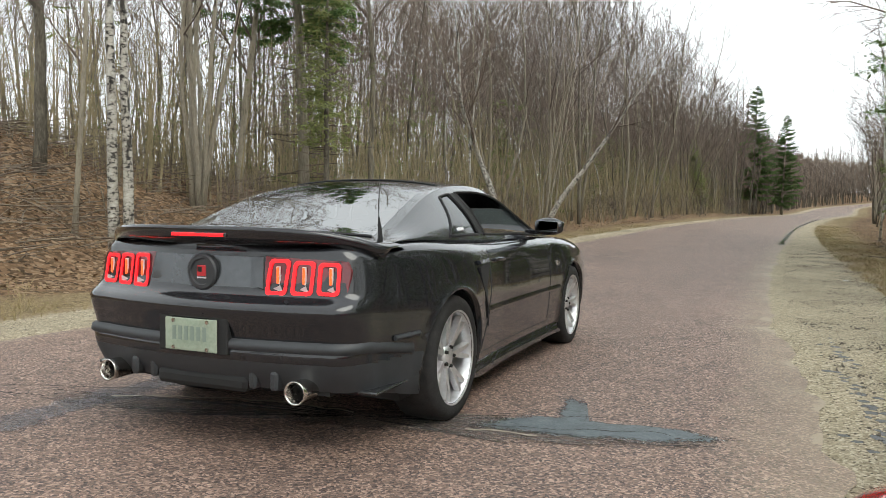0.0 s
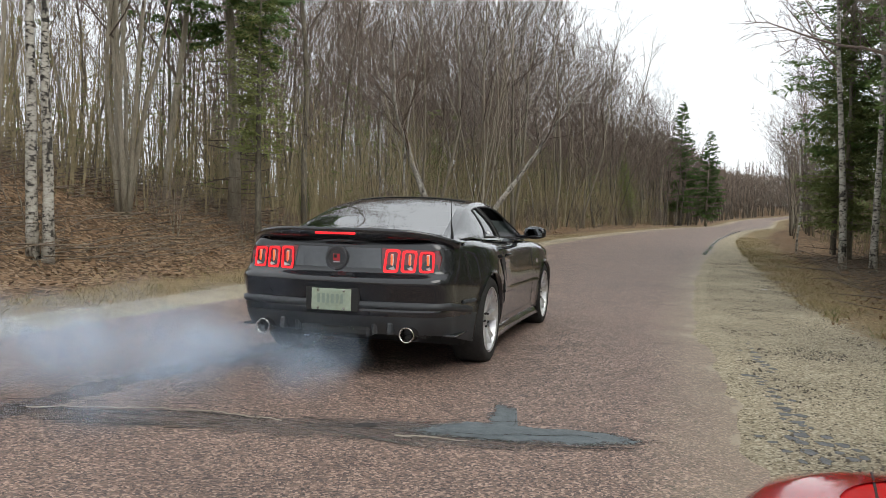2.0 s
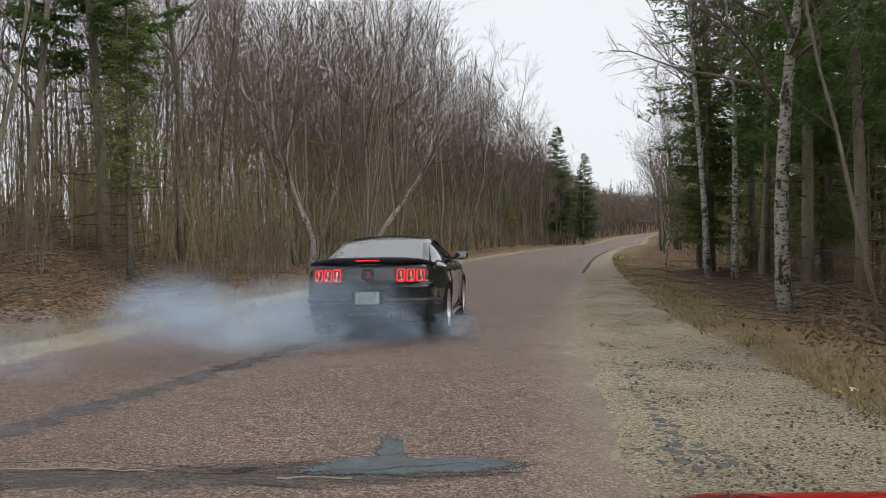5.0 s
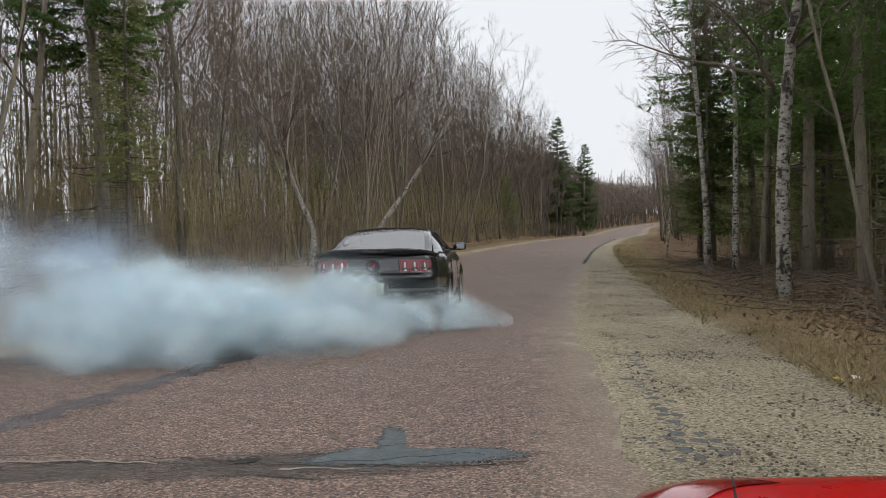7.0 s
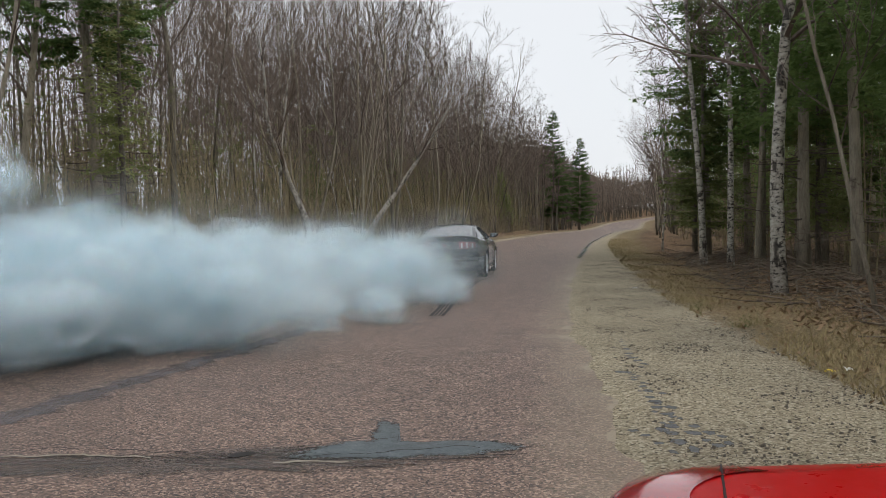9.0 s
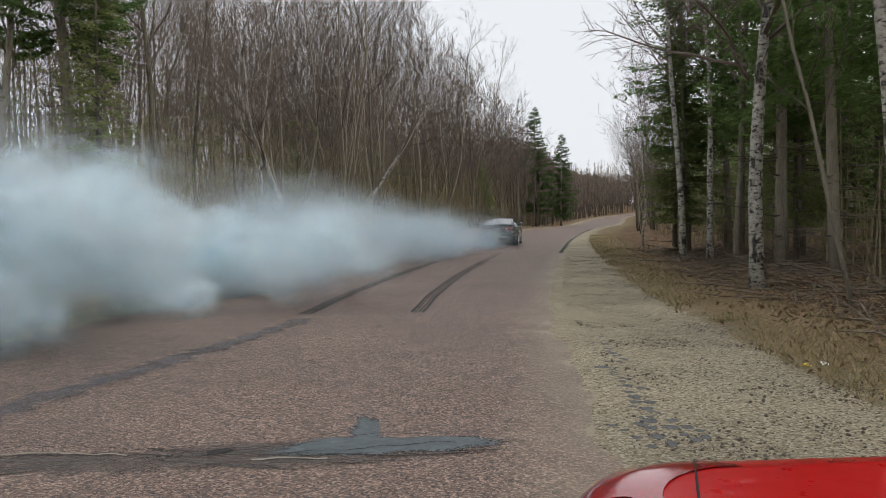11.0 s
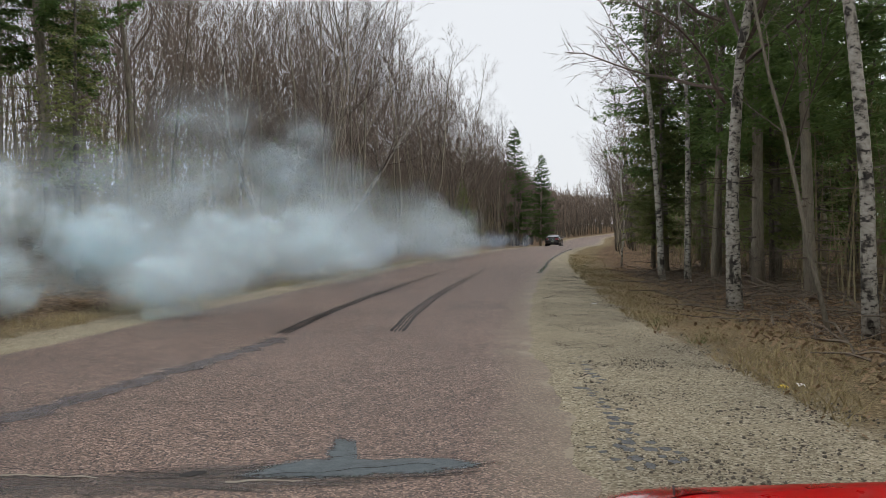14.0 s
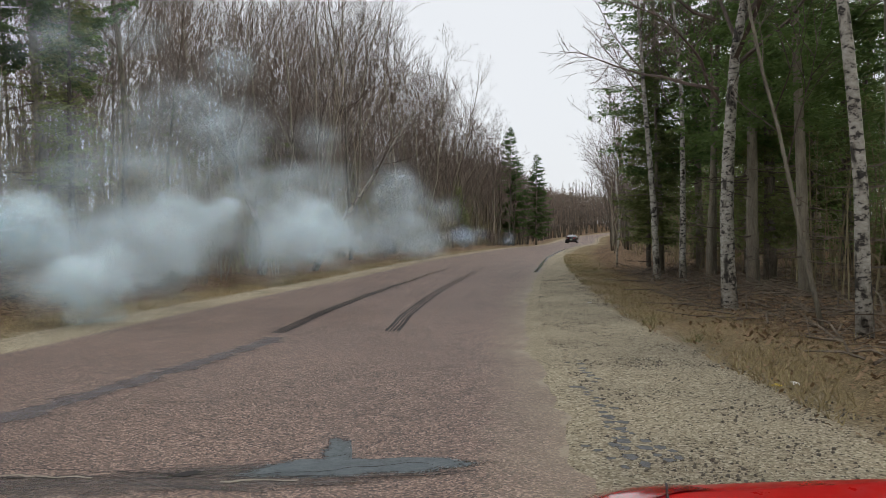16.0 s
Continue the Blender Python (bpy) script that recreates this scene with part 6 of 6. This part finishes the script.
def ground_cover():
    rng = random.Random(77)
    leaves, sticks, grass, green, stones = Builder(), Builder(), Builder(), Builder(), Builder()
    for i in range(27000):
        if i >= 15000:
            y = 1 + 24 * rng.random() ** 1.4
            x = spline(RIGHT, y) + 1.7 + 5.5 * rng.random() ** 0.8
        elif i < 9500:
            y = 8 + 42 * rng.random() ** 1.3
            x = spline(LEFT, y) - (2.6 + 11 * rng.random()) / 0.9
        else:
            y = 1 + 30 * rng.random() ** 1.3
            x = spline(RIGHT, y) + 2.8 + 7 * rng.random()
        z = land(x, y)[0]
        a, s = rng.uniform(0, 6.28), rng.uniform(0.03, 0.065) if i < 15000 else rng.uniform(0.014, 0.036)
        u = Vector((math.cos(a), math.sin(a), rng.gauss(0, 0.4))) * s
        v = Vector((-math.sin(a), math.cos(a), rng.gauss(0, 0.4))) * s * 0.6
        c = Vector((x, y, z + rng.uniform(0.012, 0.05)))
        k = leaves.add([c - u, c + v, c + u, c - v], [])
        leaves.f += [(k, k + 1, k + 2), (k, k + 2, k + 3)]
    for i in range(4200):
        if i < 1400:
            y = rng.uniform(11, 28)
            x = spline(LEFT, y) - (4.2 + 8.5 * rng.random()) / 0.9
            heap = 0.45 * max(0, noise.noise((x * 0.5, y * 0.4, 8)))
        else:
            y = 0.5 + 26 * rng.random() ** 1.2
            x = spline(RIGHT, y) + 3.3 + 5.8 * rng.random()
            heap = 0.1
        z = land(x, y)[0]
        ln = rng.uniform(0.3, 1.9) if i < 2600 else rng.uniform(0.12, 0.6)
        a = rng.gauss(0.6, 0.9)
        p = Vector((x, y, z + 0.03 + heap * rng.random()))
        q = p + Vector((math.cos(a) * ln, math.sin(a) * ln, rng.uniform(-0.05, 0.25) * ln))
        q.z = max(q.z, land(q.x, q.y)[0] + 0.02)
        m = p.lerp(q, 0.5) + Vector((rng.gauss(0, 0.05), rng.gauss(0, 0.05), rng.gauss(0.02, 0.03)))
        r = rng.uniform(0.005, 0.018) if i < 2600 else rng.uniform(0.003, 0.007)
        sticks.tube([p, m, q], [r, r * 0.8, r * 0.4], 4)
    for i in range(30000):
        if i < 10000:
            y = 6 + 40 * rng.random() ** 1.4
            d = 1.0 + abs(rng.gauss(0, 1.0))
            x = spline(LEFT, y) - d / 0.9
        else:
            y = 1.0 + 45 * rng.random() ** 1.5
            w = spline([(-20, 2.0), (4, 1.55), (9, 1.5), (20, 1.3), (35, 0.8), (60, 0.5), (200, 0.4)], y)
            d = w + 0.1 + abs(rng.gauss(0.5, 0.75))
            x = spline(RIGHT, y) + d / 0.9
        if noise.noise((x * 0.9, y * 0.9, 5)) < -0.12:
            continue
        z = land(x, y)[0]
        h = rng.uniform(0.05, 0.2)
        p = Vector((x, y, z - 0.01))
        tip = p + Vector((rng.gauss(0, 0.7) * h, rng.gauss(0, 0.7) * h, h))
        w = Vector((rng.gauss(0, 1), rng.gauss(0, 1), 0)).normalized() * 0.005
        t = green if noise.noise((x * 0.6, y * 0.6, 11)) > 0.25 and rng.random() < 0.4 else grass
        k = t.add([p - w, p + w, tip], [])
        t.f.append((k, k + 1, k + 2))
    for i in range(26000):
        y = 0.8 + 24 * rng.random() ** 1.5
        wide = spline([(-20, 2.0), (4, 1.55), (9, 1.5), (20, 1.3), (35, 0.8), (60, 0.5), (200, 0.4)], y)
        d = wide * (0.15 + 1.1 * rng.random())
        x = spline(RIGHT, y) + d / 0.9
        if noise.noise((x * 2.1, y * 1.3, 15)) < rng.uniform(-0.15, 0.45):
            continue
        z = land(x, y)[0]
        r = 0.003 + 0.011 * rng.random() ** 4
        a0, h = rng.uniform(0, 6.28), r * rng.uniform(0.5, 1.0)
        low = [(x + r * rng.uniform(0.7, 1.3) * math.cos(a0 + a), y + r * rng.uniform(0.7, 1.3) * math.sin(a0 + a), z - 0.002) for a in (0.2, 1.4, 2.6, 3.9, 5.1)]
        top = [(x + (px - x) * 0.65, y + (py - y) * 0.65, z + h * rng.uniform(0.8, 1.2)) for px, py, _ in low]
        stones.add(low + top, [(j, (j + 1) % 5, 5 + (j + 1) % 5, 5 + j) for j in range(5)] + [(5, 6, 7, 8, 9)])
    tagged(part("fallen_leaves", leaves, M_LEAF), "brown fallen leaves on bank and forest floor", "leaves", kind="stuff")
    tagged(part("dead_sticks", sticks, M_STICK), "heaps of dead sticks and slash", "sticks", kind="stuff")
    tagged(part("dry_grass", grass, M_GRASS), "short dry straw-coloured grass along the verges", "grass", kind="stuff")
    tagged(part("green_grass", green, M_GREEN), "first green grass among dry blades", "grass", kind="stuff")
    tagged(part("loose_gravel", stones, M_STONE), "dark loose gravel on the sandy verge", "gravel", kind="stuff")


road_marks()
scraps()
ground_cover()


# ---------- the drive ----------
# seconds, rear axle's place, heading to the right of north
DRIVE = [(0.0, -0.775, 4.51, 23.3), (0.5, -0.765, 4.53, 23.2), (1.0, -0.685, 4.63, 22.6), (1.5, -0.36, 5.38, 22.7), (2.0, 0.08, 6.40, 21.8), (2.5, 0.68, 7.95, 21.0), (3.0, 1.25, 9.35, 20.3),
         (3.5, 1.58, 10.2, 19.7), (4.5, 1.68, 10.45, 19.5), (6.0, 1.72, 10.55, 19.5), (6.5, 1.72, 10.58, 18.8), (7.0, 1.76, 10.72, 18.2), (7.5, 1.98, 11.35, 18.2), (8.0, 2.62, 13.2, 20.5),
         (9.0, 4.85, 18.8, 22.5), (10.0, 7.9, 25.7, 23.0), (10.5, 9.55, 29.3, 23.4), (11.0, 12.5, 35.4, 24.5), (11.5, 15.9, 42.3, 26.0), (12.0, 19.8, 49.8, 27.5), (12.5, 24.0, 57.8, 28.5), (13.0, 28.6, 66.0, 29.5),
         (13.5, 33.4, 74.3, 30.0), (14.0, 38.2, 82.4, 30.3), (15.0, 46.7, 96.8, 30.5), (16.0, 54.4, 108.9, 31.0)]
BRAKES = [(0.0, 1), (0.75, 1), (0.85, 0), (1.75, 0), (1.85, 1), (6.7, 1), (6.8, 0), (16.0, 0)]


def drive_at(t):
    return tuple(spline([(r[0], r[k]) for r in DRIVE], t) for k in (1, 2, 3))


def car_pose(t):
    x, y, h = drive_at(t)
    a = radians(h)
    nose = road_z(y + 2.72 * math.cos(a))
    pitch = math.degrees(math.atan2(nose - road_z(y), 2.72))
    return pose(x, y, road_z(y) + 0.027, pitch, 0, -h)




# ---------- black marks that the rear tyres leave ----------
def skid_marks():
    out = []
    for side in (1, -1):
        t = 6.6
        while t < 10.6:
            dt = 0.25 if t > 7.4 else 0.4
            pts = []
            for k in range(6):
                x, y, h = drive_at(t + dt * k / 5)
                a = radians(h)
                pts.append((x + side * 0.80 * math.cos(a), y - side * 0.80 * math.sin(a), a))
            b = Builder()
            fade = sat((10.8 - t) / 2.0)
            lines = ((-0.085, 0.045), (-0.028, 0.035), (0.03, 0.04), (0.088, 0.05)) if side < 0 else ((-0.085, 0.05), (-0.03, 0.026), (0.026, 0.026), (0.085, 0.05))
            for off, w in lines:
                rows = []
                for x, y, a in pts:
                    row = []
                    for s in (-0.5, 0.5):
                        o = off + s * w * (0.5 + 0.5 * fade) + 0.008 * noise.noise((x * 3, y * 3, off * 40))
                        px, py = x + o * math.cos(a), y - o * math.sin(a)
                        row.append((px - pts[0][0], py - pts[0][1], surface(px, py) + 0.0055 - surface(pts[0][0], pts[0][1])))
                    rows.append(row)
                b.grid(rows)
            ob = part("skid_mark", b, M_SKID)
            ob.data.attributes.new("wear", "FLOAT", "POINT").data.foreach_set("value", [0.35 + 0.45 * fade] * len(b.v))
            ob.matrix_basis = pose(pts[0][0], pts[0][1], surface(pts[0][0], pts[0][1]))
            tagged(ob, "black grooved rubber mark burnt on to the road", "skid mark", "rubber marks behind the car")
            out.append((ob, t + dt))
            t += dt
    return out


# ---------- tyre smoke ----------
def puff_mesh(name, seed, mat, lobes=9, caps=8, veils=10, swell=0.95):
    """One billow of smoke: soft-edged domes round several swelling lobes, and a few wide veils between them."""
    rng = random.Random(seed)
    b, soft = Builder(), []

    def dome(c, axis, r, bend, strength):
        u = axis.orthogonal().normalized()
        v = axis.cross(u)
        rows = []
        for i in range(4):
            f = i / 3
            row = []
            for j in range(8):
                a = 2 * math.pi * j / 8
                p = c + (u * math.cos(a) + v * math.sin(a)) * r * f - axis * bend * r * f * f
                p += axis * 0.1 * noise.noise(p * 3.0 + Vector((seed * 3, 0, 0)))
                row.append(p)
                soft.append(strength * (1 - f * f) ** 1.5)
            rows.append(row)
        b.grid(rows, close=True)

    away = lambda: Vector((rng.gauss(0, 1), rng.gauss(0, 1), rng.gauss(0, 1))).normalized()
    for _ in range(lobes):
        c = away() * rng.uniform(0.25, 0.62)
        c.z *= 0.75
        size = rng.uniform(0.3, 0.5) * swell
        for _ in range(caps):
            d = away()
            dome(c + d * size * rng.uniform(0.7, 1.0), (d + away() * 0.35).normalized(), size * rng.uniform(0.75, 1.1), 0.48, 1.0)
    for _ in range(veils):
        dome(away() * rng.uniform(0, 0.45), away(), rng.uniform(0.6, 1.0), rng.uniform(-0.4, 0.4), 0.6)
    me = b.mesh(name, mat, True)
    a = me.attributes.new("soft", "FLOAT", "POINT")
    a.data.foreach_set("value", soft)
    return me


def smoke():
    rng = random.Random(3)
    dense = [puff_mesh("smoke_puff", 100 + k, M_SMOKE) for k in range(5)]
    thin = [puff_mesh("smoke_puff", 200 + k, M_HAZE, 4, 6, 18, 1.3) for k in range(3)]
    mist = [puff_mesh("smoke_puff", 300 + k, M_MIST, 5, 6, 24, 1.3) for k in range(4)]
    out = []
    wind = Vector((-1.5, -0.22, 0))

    def emit(te, mesh, size, side, rise, spread, back=1.4, hold=1.0, group="puffs of tyre smoke"):
        x, y, h = drive_at(te)
        a = radians(h)
        behind = 0.15 if hold < 1 else 0.25 + 0.8 * sat((size - 0.4) / 0.5)
        ahead = drive_at(te + 0.4)
        behind -= sat((te - 7.5) / 1.0) * math.hypot(ahead[0] - x, ahead[1] - y)
        start = Vector((x + side * math.cos(a) - behind * math.sin(a), y - side * math.sin(a) - behind * math.cos(a), 0))
        away = Vector((-math.sin(a), -math.cos(a), 0)) * back
        drift = Vector((rng.gauss(0, spread), rng.gauss(0, spread), 0))
        if te > 7.5:
            drift.y = abs(drift.y)
        turn0, spin = rng.uniform(0, 360), rng.uniform(-14, 14)
        ob = new("smoke_puff", mesh)
        tagged(ob, "billowing puff of white tyre smoke" if mesh in dense + mist else "thin bluish veil of tyre smoke", "smoke", group)
        ob.scale = (size * 1.15, size * 1.15, size * 0.9)

        def at(t):
            age = max(0.0, t - te)
            g = 1 - math.exp(-age / 0.9)
            blown = lambda u: 1.9 * (1 - math.exp(-u / 1.7)) + 0.36 * u + 0.15 * max(0.0, u - 3.5) ** 1.6
            p = start + away * g + wind * (hold * blown(min(age, 1.3)) + (blown(age) - blown(min(age, 1.3))) * (1.0 if hold == 1 else 1.9))
            p += drift * (1.5 * (1 - math.exp(-age / 1.5)) + 0.3 * age + 0.32 * max(0.0, age - 2.5) ** 1.5)
            z = lerp(-1.5 * size, 0.42 * size, sat(age / 0.55) ** 0.7) + rise * age * sat(age / 2.5)
            gz = max(road_z(max(p.y, -50)), land(p.x, max(p.y, -50))[0]) if age > 2 else road_z(max(p.y, -50))
            return pose(p.x, p.y, z + gz, 0, 0, turn0 + spin * age)

        rows = [(0.0, at(0))] if te <= 0.05 else [(0.0, at(0)), (te, at(te))]
        t = te
        while t < 15.9:
            t = t + (0.2 if t - te < 0.7 else 0.8)
            rows.append((min(t, 16.0), at(min(t, 16.0))))
        if rows[-1][0] < 16.0:
            rows.append((16.0, at(16.0)))
        out.append((ob, rows))

    # first wisps while the wheels begin to spin
    for k in range(26):
        te = 0.02 + k * 0.1
        emit(te, thin[k % 3], rng.uniform(0.35, 0.6), rng.choice((0.8, -0.8, -0.3)), rng.uniform(0.02, 0.12), 0.2, rng.uniform(-2.4, -0.4), 0.6)
    for k in range(22):
        te = 2.3 + k * 0.105
        emit(te, thin[k % 3], rng.uniform(0.45, 0.8), rng.choice((0.8, -0.8, 0)), rng.uniform(0.1, 0.35), 0.3, rng.uniform(0.0, 0.8), 0.5)
    # the burn-out proper
    n = 160
    for k in range(n):
        te = 4.5 + 7.2 * k / n
        big = 0.62 + 0.5 * sat((te - 4.8) / 3.0)
        tall = 0.3 if te < 6.4 else 0.1
        rise = rng.uniform(0.2, 0.75 if te < 6.4 else 0.36) if rng.random() < tall else 0.02 + 0.3 * rng.random() ** 2
        veil = te > 8.45 or te < 5.0 or te < 6.6 and k % 2
        emit(te, mist[k % 4] if veil else dense[k % 5], big * rng.uniform(0.75, 1.2) * (1.4 if te > 8.45 else 1.0), rng.choice((0.8, -0.8, -0.4)), 0.04 + 0.8 * rng.random() ** 1.6 if te > 9.0 else rise, 0.4 if te > 8.7 else 0.34)
    for k in range(14):
        te = 10.2 + 2.6 * k / 14
        emit(te, thin[k % 3], rng.uniform(0.9, 1.4), rng.choice((0.8, -0.8)), rng.uniform(0.05, 0.3), 0.3)
    # a column that rises from the bank of smoke
    for k in range(12):
        emit(9.5 + 0.07 * k, mist[k % 4], rng.uniform(0.9, 1.3), rng.choice((0.6, -0.8)), 1.0 - 0.085 * k, 0.1)
    # smoke that curls out beside the near rear wheel
    for k in range(12):
        te = 3.2 + k * 0.42
        emit(te, (thin if te < 5 else dense)[k % 3], 0.4 if te < 5 else 0.5, 1.35 + 0.1 * (k % 3), 0.02, 0.05, 0.5, 0.3)
    return out


skid_pieces = skid_marks()
smoke_puffs = smoke()


# ---------- everything that moves ----------
def motions():
    times = [k * 0.25 for k in range(65)]
    walk(coupe, [(t, car_pose(t)) for t in times])
    far, prev, roll = 0.0, drive_at(0)[:2], []
    for k in range(161):
        p = drive_at(k / 10)[:2]
        far += math.hypot(p[0] - prev[0], p[1] - prev[1])
        prev = p
        roll.append(far)
    for w in front_wheels:
        walk(w, [(k / 10, pose(*w.location, math.degrees(-roll[k] / 0.345) if k < 101 else math.degrees(-roll[100] / 0.345) - (k - 100) * 70, 0, 0)) for k in range(161)])
    for w in rear_wheels:
        walk(w, [(k / 10, pose(*w.location, -k * 77.0, 0, 0)) for k in range(161)])
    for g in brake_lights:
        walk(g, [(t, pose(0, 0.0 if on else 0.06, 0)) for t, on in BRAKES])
    for piece, t in skid_pieces:
        m = piece.matrix_basis.copy()
        down = pose(0, 0, -0.06) @ m
        walk(piece, [(0.0, down), (t - 0.15, down), (t + 0.1, m), (16.0, m)])
    for puff, rows in smoke_puffs:
        walk(puff, rows)


motions()
